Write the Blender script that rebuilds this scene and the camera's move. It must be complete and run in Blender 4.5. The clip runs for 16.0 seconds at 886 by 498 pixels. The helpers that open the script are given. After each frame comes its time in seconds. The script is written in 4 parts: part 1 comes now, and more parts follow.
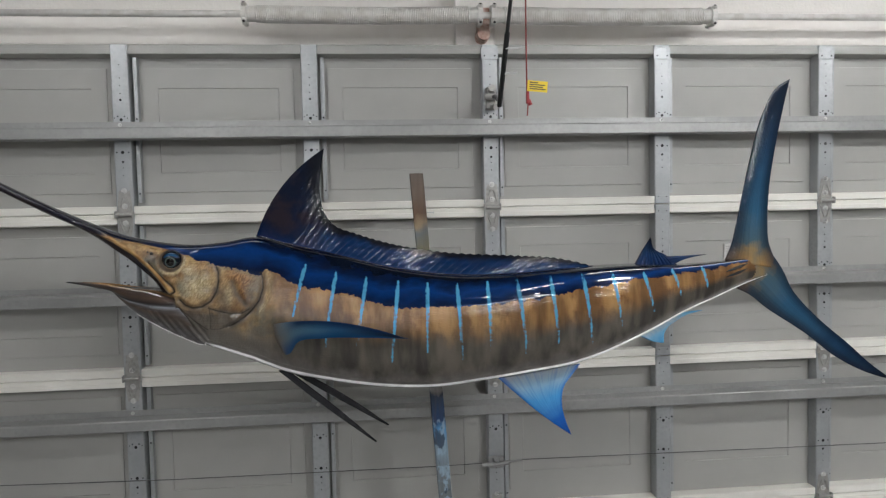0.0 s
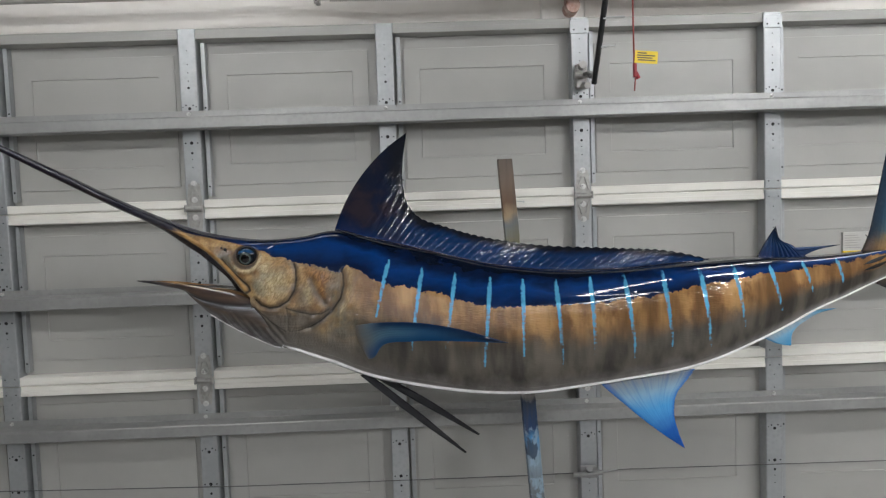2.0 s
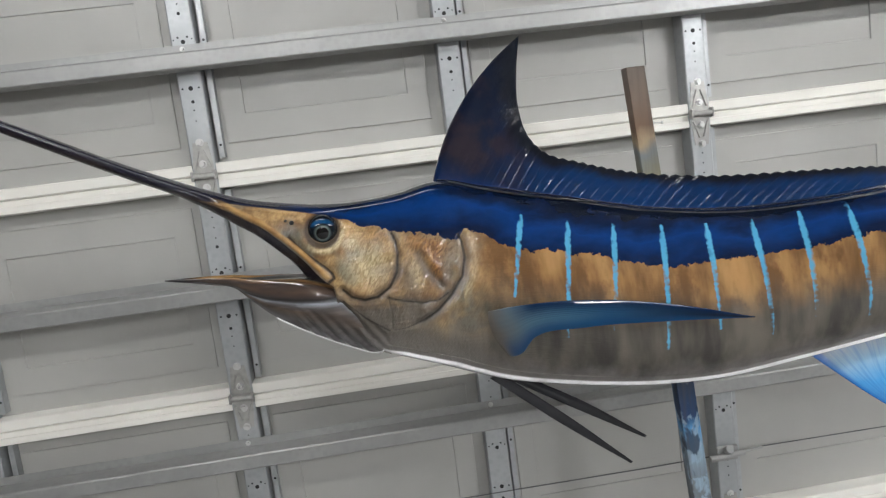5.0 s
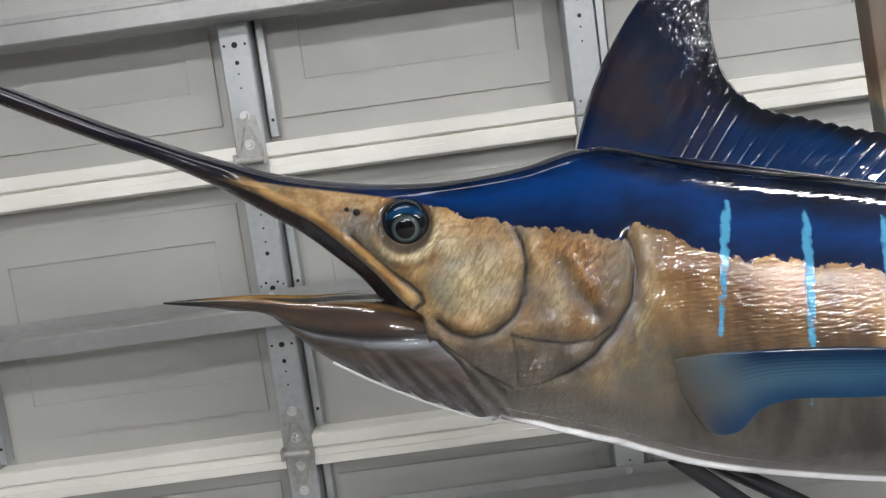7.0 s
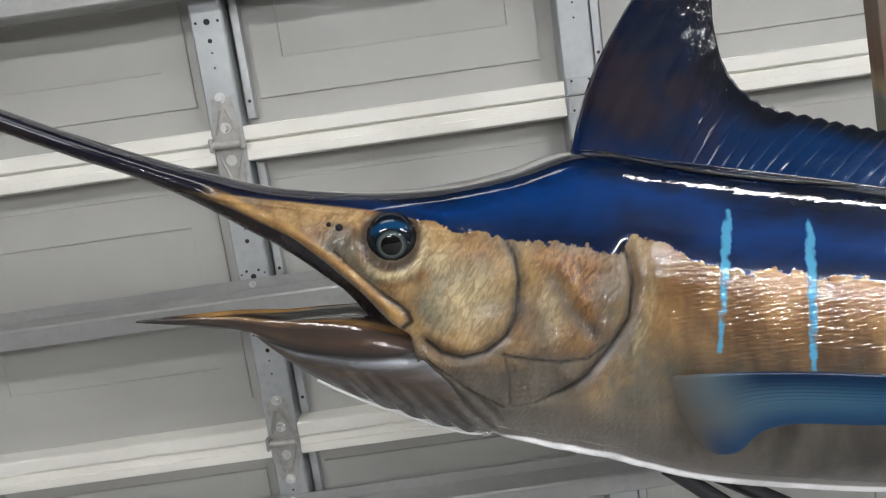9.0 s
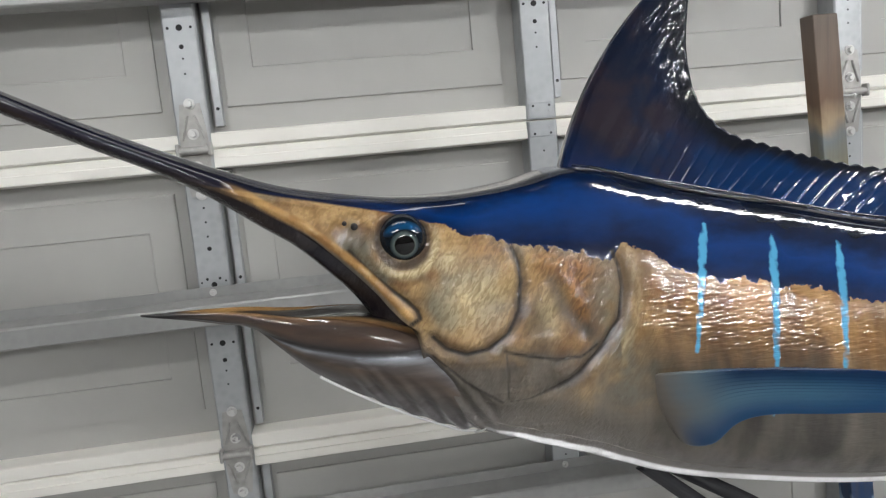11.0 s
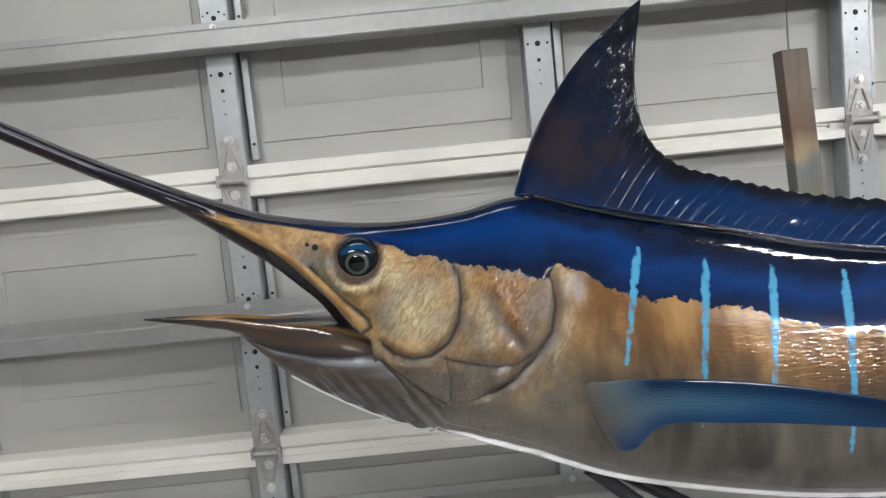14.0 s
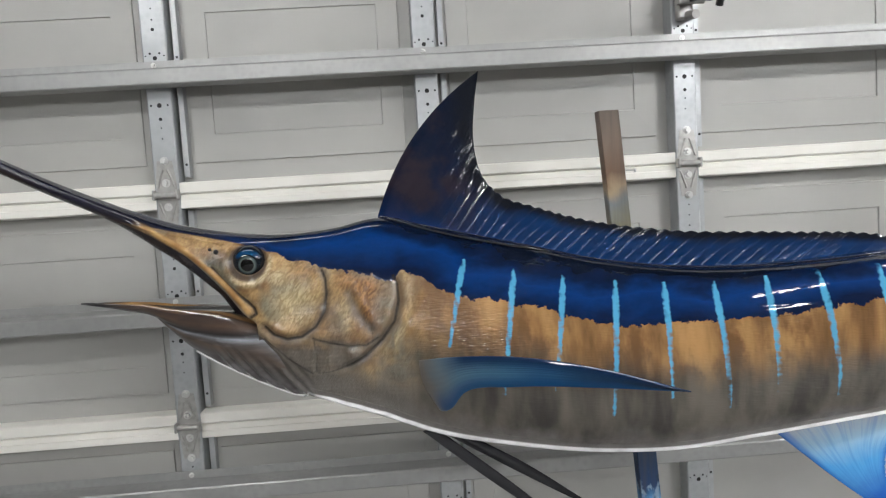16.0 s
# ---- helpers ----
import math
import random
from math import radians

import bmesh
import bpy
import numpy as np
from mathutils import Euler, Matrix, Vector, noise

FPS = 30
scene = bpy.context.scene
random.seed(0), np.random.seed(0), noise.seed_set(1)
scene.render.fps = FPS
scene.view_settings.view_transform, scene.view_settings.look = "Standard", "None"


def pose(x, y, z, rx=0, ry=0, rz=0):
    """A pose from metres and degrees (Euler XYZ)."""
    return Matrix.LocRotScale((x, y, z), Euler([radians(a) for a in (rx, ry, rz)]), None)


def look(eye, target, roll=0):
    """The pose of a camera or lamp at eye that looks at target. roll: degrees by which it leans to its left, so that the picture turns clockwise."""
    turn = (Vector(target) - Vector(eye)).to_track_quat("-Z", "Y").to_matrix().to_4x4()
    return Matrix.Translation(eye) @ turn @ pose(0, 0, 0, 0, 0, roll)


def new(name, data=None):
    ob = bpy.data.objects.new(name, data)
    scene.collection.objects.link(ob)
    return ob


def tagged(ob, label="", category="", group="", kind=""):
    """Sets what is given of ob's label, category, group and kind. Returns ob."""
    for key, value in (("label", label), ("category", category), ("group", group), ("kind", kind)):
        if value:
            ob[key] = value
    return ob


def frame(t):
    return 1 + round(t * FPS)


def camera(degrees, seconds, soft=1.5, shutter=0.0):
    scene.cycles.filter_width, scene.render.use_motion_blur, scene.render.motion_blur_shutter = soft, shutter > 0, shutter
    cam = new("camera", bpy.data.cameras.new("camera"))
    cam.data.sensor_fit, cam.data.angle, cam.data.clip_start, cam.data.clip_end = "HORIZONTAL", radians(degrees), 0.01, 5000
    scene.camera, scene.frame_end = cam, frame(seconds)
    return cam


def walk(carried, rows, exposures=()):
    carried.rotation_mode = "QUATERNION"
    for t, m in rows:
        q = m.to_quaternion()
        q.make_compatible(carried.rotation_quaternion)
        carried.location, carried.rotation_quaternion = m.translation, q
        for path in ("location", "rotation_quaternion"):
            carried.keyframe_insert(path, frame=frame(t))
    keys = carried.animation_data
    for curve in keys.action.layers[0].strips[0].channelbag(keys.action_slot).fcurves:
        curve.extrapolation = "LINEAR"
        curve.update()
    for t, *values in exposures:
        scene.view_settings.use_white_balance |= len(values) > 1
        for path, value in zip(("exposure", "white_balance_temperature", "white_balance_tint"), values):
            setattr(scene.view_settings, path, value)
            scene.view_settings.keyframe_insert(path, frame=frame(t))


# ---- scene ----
cam = camera(62.8, 16.0, 1.25)
EXPOSURES = [(0, -0.36), (3, -0.04), (5.5, 0.28), (16, 0.27)]
PATH = [
    (0, (0.025, -0.034, 1.813), (0.223, 1.953, 1.704), -1.2),
    (0.5, (0.011, 0.001, 1.811), (0.176, 1.991, 1.703), -1.4),
    (1, (-0.018, 0.045, 1.806), (0.088, 2.039, 1.692), -1.5),
    (1.5, (-0.04, 0.111, 1.81), (0.003, 2.107, 1.694), -1.9),
    (2, (-0.064, 0.176, 1.808), (-0.02, 2.171, 1.681), -2.0),
    (2.5, (-0.108, 0.244, 1.808), (-0.046, 2.238, 1.664), -2.5),
    (3, (-0.206, 0.325, 1.811), (-0.052, 2.313, 1.653), -3.2),
    (5.5, (-0.474, 0.906, 1.771), (-0.336, 2.885, 1.515), -8.4),
    (6, (-0.492, 1.054, 1.752), (-0.468, 3.042, 1.534), -7.5),
    (6.5, (-0.496, 1.19, 1.741), (-0.496, 3.179, 1.531), -8.1),
    (7, (-0.491, 1.283, 1.728), (-0.526, 3.273, 1.539), -7.7),
    (7.5, (-0.496, 1.338, 1.717), (-0.482, 3.328, 1.522), -6.9),
    (8, (-0.499, 1.359, 1.722), (-0.424, 3.355, 1.609), -7.7),
    (8.5, (-0.495, 1.356, 1.75), (-0.455, 3.341, 1.509), -8.3),
    (9, (-0.487, 1.335, 1.794), (-0.496, 3.307, 1.465), -8.0),
    (9.5, (-0.482, 1.324, 1.821), (-0.504, 3.293, 1.473), -8.2),
    (12, (-0.673, 1.273, 1.765), (-0.268, 3.218, 1.531), -3.9),
    (12.5, (-0.649, 1.254, 1.773), (-0.344, 3.218, 1.545), -4.7),
    (13, (-0.588, 1.218, 1.778), (-0.478, 3.205, 1.577), -6.6),
    (13.5, (-0.502, 1.187, 1.776), (-0.502, 3.178, 1.589), -6.8),
    (14, (-0.428, 1.161, 1.775), (-0.435, 3.152, 1.587), -5.6),
    (14.5, (-0.363, 1.097, 1.781), (-0.388, 3.09, 1.625), -4.9),
    (15, (-0.333, 0.997, 1.788), (-0.339, 2.99, 1.631), -4.6),
    (15.5, (-0.305, 0.905, 1.788), (-0.289, 2.898, 1.625), -4.1),
    (16, (-0.273, 0.839, 1.785), (-0.168, 2.83, 1.625), -3.6),
]
walk(cam, [(t, look(eye, target, roll)) for t, eye, target, roll in PATH], EXPOSURES)


# ---- world, lamps ----
world = bpy.data.worlds.new("world")
world.use_nodes = True
world.node_tree.nodes["Background"].inputs[0].default_value = (0.75, 0.85, 1.0, 1)
world.node_tree.nodes["Background"].inputs[1].default_value = 0.03
scene.world = world


CEILING = 3.05
# unseen ceiling lamps; the y 1.95 pair and the left one are added brightening
PANELS = [(-1.5, 0.9, 27.0), (1.6, 0.9, 44.0), (3.3, 0.9, 46.0), (-0.7, 1.95, 6.5), (2.0, 1.95, 5.5)]
BATTENS = [(2.55, -1.9, 270.0), (0.0, -1.3, 38.0), (-1.1, -2.7, 150.0)]


# ---- materials ----
class Mat:
    """A small node builder round one Principled BSDF."""

    def __init__(self, name, rough=0.5, metal=0.0, coat=0.0, spec=0.5):
        self.m = bpy.data.materials.new(name)
        self.m.use_nodes = True
        self.t = self.m.node_tree
        self.p = self.t.nodes["Principled BSDF"]
        self.p.inputs["Roughness"].default_value = rough
        self.p.inputs["Metallic"].default_value = metal
        self.p.inputs["Coat Weight"].default_value = coat
        self.p.inputs["Coat Roughness"].default_value = 0.025
        self.p.inputs["Specular IOR Level"].default_value = spec
        self.where = self.t.nodes.new("ShaderNodeTexCoord").outputs["Object"]

    def put(self, socket, value):
        if isinstance(value, bpy.types.NodeSocket):
            self.t.links.new(value, socket)
        elif isinstance(value, tuple) and socket.type == "RGBA":
            socket.default_value = (*value[:3], 1)
        else:
            socket.default_value = value

    def math(self, op, a, b=0.0, clamp=False):
        n = self.t.nodes.new("ShaderNodeMath")
        n.operation, n.use_clamp = op, clamp
        self.put(n.inputs[0], a)
        self.put(n.inputs[1], b)
        return n.outputs[0]

    def attr(self, name):
        n = self.t.nodes.new("ShaderNodeAttribute")
        n.attribute_name = name
        return n.outputs["Fac"]

    def noise(self, scale, stretch=(1, 1, 1), detail=3.0, rough=0.55, warp=0.0, turn=0.0):
        at = self.where
        if turn:
            r = self.t.nodes.new("ShaderNodeMapping")
            self.put(r.inputs["Vector"], at)
            r.inputs["Rotation"].default_value = (0, turn, 0)
            at = r.outputs[0]
        m = self.t.nodes.new("ShaderNodeMapping")
        self.put(m.inputs["Vector"], at)
        m.inputs["Scale"].default_value = stretch
        n = self.t.nodes.new("ShaderNodeTexNoise")
        self.put(n.inputs["Vector"], m.outputs[0])
        n.inputs["Scale"].default_value, n.inputs["Detail"].default_value = scale, detail
        n.inputs["Roughness"].default_value, n.inputs["Distortion"].default_value = rough, warp
        return n.outputs["Fac"]

    def cells(self, scale, stretch=(1, 1, 1)):
        m = self.t.nodes.new("ShaderNodeMapping")
        self.put(m.inputs["Vector"], self.where)
        m.inputs["Scale"].default_value = stretch
        n = self.t.nodes.new("ShaderNodeTexVoronoi")
        self.put(n.inputs["Vector"], m.outputs[0])
        n.inputs["Scale"].default_value = scale
        return n.outputs["Distance"]

    def band(self, value, low, high, a=0.0, b=1.0):
        n = self.t.nodes.new("ShaderNodeMapRange")
        n.interpolation_type = "SMOOTHSTEP"
        for k, v in zip(("Value", "From Min", "From Max", "To Min", "To Max"), (value, low, high, a, b)):
            self.put(n.inputs[k], v)
        return n.outputs[0]

    def mix(self, fac, a, b, how="MIX"):
        n = self.t.nodes.new("ShaderNodeMix")
        n.data_type, n.blend_type = "RGBA", how
        self.put(n.inputs[0], fac)
        self.put(n.inputs[6], a)
        self.put(n.inputs[7], b)
        return n.outputs[2]

    def ramp(self, value, *stops):
        n = self.t.nodes.new("ShaderNodeValToRGB")
        self.put(n.inputs[0], value)
        e = n.color_ramp.elements
        while len(e) < len(stops):
            e.new(1.0)
        for el, (at, col) in zip(e, stops):
            el.position, el.color = at, (*col, 1)
        return n.outputs[0]

    def color(self, value):
        self.put(self.p.inputs["Base Color"], value)
        return self

    def rough(self, value):
        self.put(self.p.inputs["Roughness"], value)
        return self

    def bump(self, height, strength=0.3, distance=0.002, coat=True):
        n = self.t.nodes.new("ShaderNodeBump")
        n.inputs["Strength"].default_value, n.inputs["Distance"].default_value = strength, distance
        self.put(n.inputs["Height"], height)
        self.put(self.p.inputs["Normal"], n.outputs[0])
        if coat:
            self.put(self.p.inputs["Coat Normal"], n.outputs[0])
        return self


def painted(name, a, b, rough=0.45, relief=0.1, scale=5.0):
    k = Mat(name, rough)
    n = k.noise(scale, detail=5)
    k.color(k.mix(k.band(n, 0.35, 0.7), a, b))
    k.rough(k.band(k.noise(scale * 4), 0.3, 0.7, rough - 0.08, rough + 0.1))
    return k.bump(k.noise(260, detail=2), relief, 0.0006)


def galvanised(name, a, b, rough=0.38):
    k = Mat(name, rough, 0.45)
    n = k.cells(60)
    big = k.noise(7, detail=4)
    k.color(k.mix(k.band(big, 0.3, 0.75), k.mix(k.band(n, 0.1, 0.7), a, b), tuple(0.93 * v for v in a)))
    k.rough(k.band(k.noise(25), 0.3, 0.7, rough - 0.02, rough + 0.08))
    return k.bump(k.noise(180), 0.08, 0.0005)


def door_skin():
    k = painted("door_skin_paint", (0.425, 0.418, 0.395), (0.395, 0.388, 0.368), 0.42, 0.12, 3.0)
    return k.bump(k.math("ADD", k.noise(90, (0.06, 1, 1), 4, 0.65), k.math("MULTIPLY", k.noise(260, detail=2), 0.3)), 0.16, 0.0012)


SKIN = door_skin()
CREAM = painted("cream_rail_paint", (0.87, 0.845, 0.785), (0.82, 0.79, 0.73), 0.4, 0.1, 6.0)
HINGE = galvanised("worn_hinge_steel", (0.36, 0.35, 0.33), (0.46, 0.45, 0.43), 0.4)
ZINC = galvanised("galvanised_steel", (0.41, 0.425, 0.435), (0.46, 0.475, 0.485))
DULL = galvanised("dull_strut_steel", (0.36, 0.36, 0.352), (0.40, 0.40, 0.392), 0.42)
DARK = Mat("dark_hole", 0.8).color((0.015, 0.015, 0.015))
BLACK = painted("black_steel", (0.012, 0.012, 0.013), (0.02, 0.02, 0.02), 0.35)
BOLT = galvanised("bolt_zinc", (0.62, 0.62, 0.6), (0.72, 0.72, 0.7), 0.28)
SPRING = painted("oversprayed_spring", (0.74, 0.72, 0.69), (0.60, 0.57, 0.53), 0.5, 0.2, 20.0)
ROOM = painted("grey_room_paint", (0.11, 0.105, 0.10), (0.08, 0.075, 0.07), 0.7, 0.4, 3.0)
WALL = painted("white_wall_plaster", (0.90, 0.86, 0.815), (0.85, 0.805, 0.755), 0.6, 0.6, 8.0)
PLASTER = Mat("rough_white_plaster", 0.7)
PLASTER.color(PLASTER.mix(PLASTER.noise(9), (0.91, 0.88, 0.845), (0.83, 0.795, 0.755))).bump(PLASTER.noise(70, detail=4), 0.7, 0.004)
CONCRETE = painted("grey_floor_coating", (0.36, 0.355, 0.35), (0.30, 0.295, 0.29), 0.55, 0.3, 4.0)
RUST = painted("oversprayed_rusty_bracket", (0.66, 0.52, 0.46), (0.40, 0.2, 0.14), 0.6, 0.3, 40.0)
REDCORD = painted("red_cord", (0.30, 0.05, 0.04), (0.2, 0.04, 0.03), 0.6)
REDGRIP = painted("red_plastic", (0.33, 0.015, 0.02), (0.26, 0.012, 0.018), 0.3)
TAG = painted("yellow_tag", (0.85, 0.62, 0.03), (0.8, 0.55, 0.03), 0.45)
TAGMARK = Mat("tag_print", 0.5).color((0.12, 0.1, 0.04))
GREYCORD = painted("grey_cord", (0.13, 0.13, 0.13), (0.09, 0.09, 0.09), 0.6)


def glow(power):
    k = Mat("lamp_tube", 0.4).color((0.9, 0.9, 0.88))
    k.p.inputs["Emission Color"].default_value = (0.965, 0.985, 1.0, 1)
    k.p.inputs["Emission Strength"].default_value = power
    return k


POST = Mat("paint_stained_wood", 0.6)
_g = POST.noise(60, (1, 1, 0.06), detail=5)
_z = POST.t.nodes.new("ShaderNodeSeparateXYZ")
POST.put(_z.inputs[0], POST.where)
_n = POST.noise(16, (1, 1, 0.5), warp=0.5)
_zz = POST.math("ADD", _z.outputs[2], POST.math("MULTIPLY", POST.math("SUBTRACT", _n, 0.5), 0.10))
_w = POST.ramp(POST.math("DIVIDE", POST.math("SUBTRACT", _zz, 0.8), 1.2), (0.0, (0.13, 0.15, 0.16)), (0.125, (0.2, 0.24, 0.27)), (0.17, (0.30, 0.42, 0.52)), (0.215, (0.12, 0.36, 0.68)), (0.245, (0.01, 0.05, 0.15)),
               (0.32, (0.008, 0.03, 0.07)), (0.335, (0.4, 0.39, 0.37)), (0.40, (0.16, 0.13, 0.10)), (0.74, (0.21, 0.20, 0.13)), (0.775, (0.17, 0.19, 0.2)), (0.80, (0.38, 0.28, 0.17)), (0.84, (0.15, 0.085, 0.05)), (0.9, (0.17, 0.12, 0.09)), (0.95, (0.14, 0.11, 0.09)))
_low = POST.band(_z.outputs[2], 1.08, 1.14, 1.0, 0.0)
_w = POST.mix(POST.math("MULTIPLY", POST.band(POST.noise(28, (1, 1, 0.7), 3, warp=0.6), 0.52, 0.6, 0, 0.8), _low), _w, (0.34, 0.47, 0.60))
_w = POST.mix(POST.math("MULTIPLY", POST.band(POST.noise(19, (1.2, 1, 0.6), 3, warp=0.4), 0.55, 0.62, 0, 0.85), POST.band(_z.outputs[2], 1.2, 1.28, 1.0, 0.0)), _w, (0.012, 0.035, 0.075))
_w = POST.mix(POST.band(_g, 0.4, 0.65, 0, 0.35), _w, (0.08, 0.06, 0.05))
POST.color(_w).bump(_g, 0.4, 0.002)


# ---- mesh helpers ----
def part(name, bm, mats, parent=None, label="", smooth=False):
    """Links a bmesh, in world places, as one mesh under a thing or part."""
    me = bpy.data.meshes.new(name)
    if smooth:
        for f in bm.faces:
            f.smooth = True
    bmesh.ops.recalc_face_normals(bm, faces=bm.faces)
    if parent is not None:
        root = parent
        while root.parent:
            root = root.parent
        bmesh.ops.translate(bm, verts=bm.verts, vec=-root.location)
    bm.to_mesh(me)
    bm.free()
    for m in mats if isinstance(mats, (list, tuple)) else [mats]:
        me.materials.append(m.m)
    ob = new(name, me)
    if parent is not None:
        ob.parent = parent
    return tagged(ob, label)


def thing(name, at, label, category, group="", kind=""):
    ob = new(name)
    ob.location = at
    return tagged(ob, label, category, group, kind)


def box(bm, x0, x1, y0, y1, z0, z1, mat=0, bevel=0.0):
    made = bmesh.ops.create_cube(bm, size=1)["verts"]
    bmesh.ops.scale(bm, verts=made, vec=(x1 - x0, y1 - y0, z1 - z0))
    bmesh.ops.translate(bm, verts=made, vec=((x0 + x1) / 2, (y0 + y1) / 2, (z0 + z1) / 2))
    faces = {f for v in made for f in v.link_faces}
    for f in faces:
        f.material_index = mat
    if bevel:
        edges = list({e for v in made for e in v.link_edges})
        for f in bmesh.ops.bevel(bm, geom=edges, offset=bevel, segments=1, affect="EDGES")["faces"]:
            f.material_index = mat
    return bm


def rod(bm, a, b, r, n=12, mat=0, r2=None):
    a, b = Vector(a), Vector(b)
    made = bmesh.ops.create_cone(bm, cap_ends=True, segments=n, radius1=r, radius2=r if r2 is None else r2, depth=(b - a).length)["verts"]
    m = Matrix.Translation((a + b) / 2) @ (b - a).to_track_quat("Z", "Y").to_matrix().to_4x4()
    bmesh.ops.transform(bm, matrix=m, verts=made)
    for f in {f for v in made for f in v.link_faces}:
        f.material_index = mat
    return bm


def prism_x(bm, profile, x0, x1, mat=0, shut=False):
    """A bent sheet along x: profile is a line of (y, z)."""
    rows = [[bm.verts.new((x, y, z)) for y, z in profile] for x in (x0, x1)]
    n = len(profile)
    for i in range(n if shut else n - 1):
        j = (i + 1) % n
        bm.faces.new((rows[0][i], rows[0][j], rows[1][j], rows[1][i])).material_index = mat
    if shut:
        for r in rows:
            bm.faces.new(r).material_index = mat
    return bm


def prism_z(bm, profile, z0, z1, mat=0):
    """A solid along z: profile is a closed line of (x, y)."""
    rows = [[bm.verts.new((x, y, z)) for x, y in profile] for z in (z0, z1)]
    n = len(profile)
    for i in range(n):
        j = (i + 1) % n
        bm.faces.new((rows[0][i], rows[0][j], rows[1][j], rows[1][i])).material_index = mat
    for r in rows:
        bm.faces.new(r).material_index = mat
    return bm


def tube_along(bm, points, r, n=8, mat=0):
    rings = []
    for i, p in enumerate(points):
        d = (Vector(points[min(i + 1, len(points) - 1)]) - Vector(points[max(i - 1, 0)])).normalized()
        side = d.cross(Vector((0.31, 0.9, 0.2))).normalized()
        up = side.cross(d)
        rings.append([bm.verts.new(Vector(p) + r * (math.cos(k * math.tau / n) * side + math.sin(k * math.tau / n) * up)) for k in range(n)])
    for a, b in zip(rings, rings[1:]):
        for k in range(n):
            bm.faces.new((a[k], a[(k + 1) % n], b[(k + 1) % n], b[k])).material_index = mat
    bm.faces.new(rings[0]).material_index = mat
    bm.faces.new(rings[-1]).material_index = mat
    return bm


# ---- the room ----
def slab(name, x0, x1, y0, y1, z0, z1, mat, label, category):
    ob = part(name, box(bmesh.new(), x0, x1, y0, y1, z0, z1), mat)
    return tagged(ob, label, category, "", "structure")


X0, X1, Y0, YW = -3.1, 4.1, -4.0, 2.90
DX0, DX1 = -2.246, 3.242
slab("floor", X0 - 0.15, X1 + 0.15, Y0 - 0.15, YW + 0.15, -0.1, 0.0, CONCRETE, "plain grey coated garage floor", "floor")
slab("ceiling", X0 - 0.15, X1 + 0.15, Y0 - 0.15, YW + 0.15, CEILING, CEILING + 0.1, ROOM, "plain grey garage ceiling", "ceiling")
slab("wall_north", X0, X1, YW, YW + 0.15, 2.44, CEILING, PLASTER, "rough white plastered wall above the garage door", "wall")
slab("wall_north_west", X0, DX0, YW, YW + 0.15, 0, 2.44, WALL, "white wall beside the garage door", "wall")
slab("wall_north_east", DX1, X1, YW, YW + 0.15, 0, 2.44, WALL, "white wall beside the garage door", "wall")
slab("wall_west", X0 - 0.15, X0, Y0, YW + 0.15, 0, CEILING, ROOM, "plain grey garage side wall", "wall")
slab("wall_east", X1, X1 + 0.15, Y0, YW + 0.15, 0, CEILING, ROOM, "plain grey garage side wall", "wall")
slab("wall_south", X0 - 0.15, X1 + 0.15, Y0 - 0.15, Y0, 0, CEILING, ROOM, "plain grey garage back wall", "wall")
header = part("trim_header", box(bmesh.new(), X0, X1, 2.82, YW, 2.452, 2.585, 0, 0.004), WALL)
tagged(header, "cream painted header board above the garage door", "trim", "", "structure")

for lx, ly, power in PANELS:
    lamp = thing("ceiling_panel_lamp", (lx, ly, CEILING), "unseen ceiling panel lamp with a soft white diffuser", "ceiling lamp", "ceiling panel lamps")
    part("frame", box(bmesh.new(), lx - 0.63, lx + 0.63, ly - 0.13, ly + 0.13, CEILING - 0.06, CEILING, 0, 0.006), WALL, lamp)
    part("diffuser", box(bmesh.new(), lx - 0.59, lx + 0.59, ly - 0.055, ly + 0.055, CEILING - 0.125, CEILING - 0.055, 0, 0.012), glow(power), lamp, "glowing white diffuser")
for lx, ly, power in BATTENS:
    lamp = thing("ceiling_lamp", (lx, ly, CEILING), "white ceiling batten with a bright wraparound diffuser", "ceiling lamp", "ceiling lamps")
    part("housing", box(bmesh.new(), lx - 0.63, lx + 0.63, ly - 0.07, ly + 0.07, CEILING - 0.05, CEILING, 0, 0.006), WALL, lamp)
    part("diffuser", box(bmesh.new(), lx - 0.6, lx + 0.6, ly - 0.06, ly + 0.06, CEILING - 0.075, CEILING - 0.045, 0, 0.008), glow(power), lamp, "glowing white diffuser")

# ---- the garage door ----
PITCH, FACE, BACK = 0.686, 2.757, 2.815
SEAM = [0.0, 0.594, 1.206, 1.8175, 2.442]
STILES = [-0.874 + PITCH * k for k in range(-2, 7)]
door = thing("door_1", (0.5, BACK, 0), "closed grey steel sectional garage door with galvanised stiles", "garage door", "", "structure")


def ring(bm, x0, x1, z0, z1, y):
    return [bm.verts.new((x, y, z)) for x, z in ((x0, z0), (x1, z0), (x1, z1), (x0, z1))]


def join(bm, a, b):
    for i in range(4):
        bm.faces.new((a[i], a[(i + 1) % 4], b[(i + 1) % 4], b[i]))


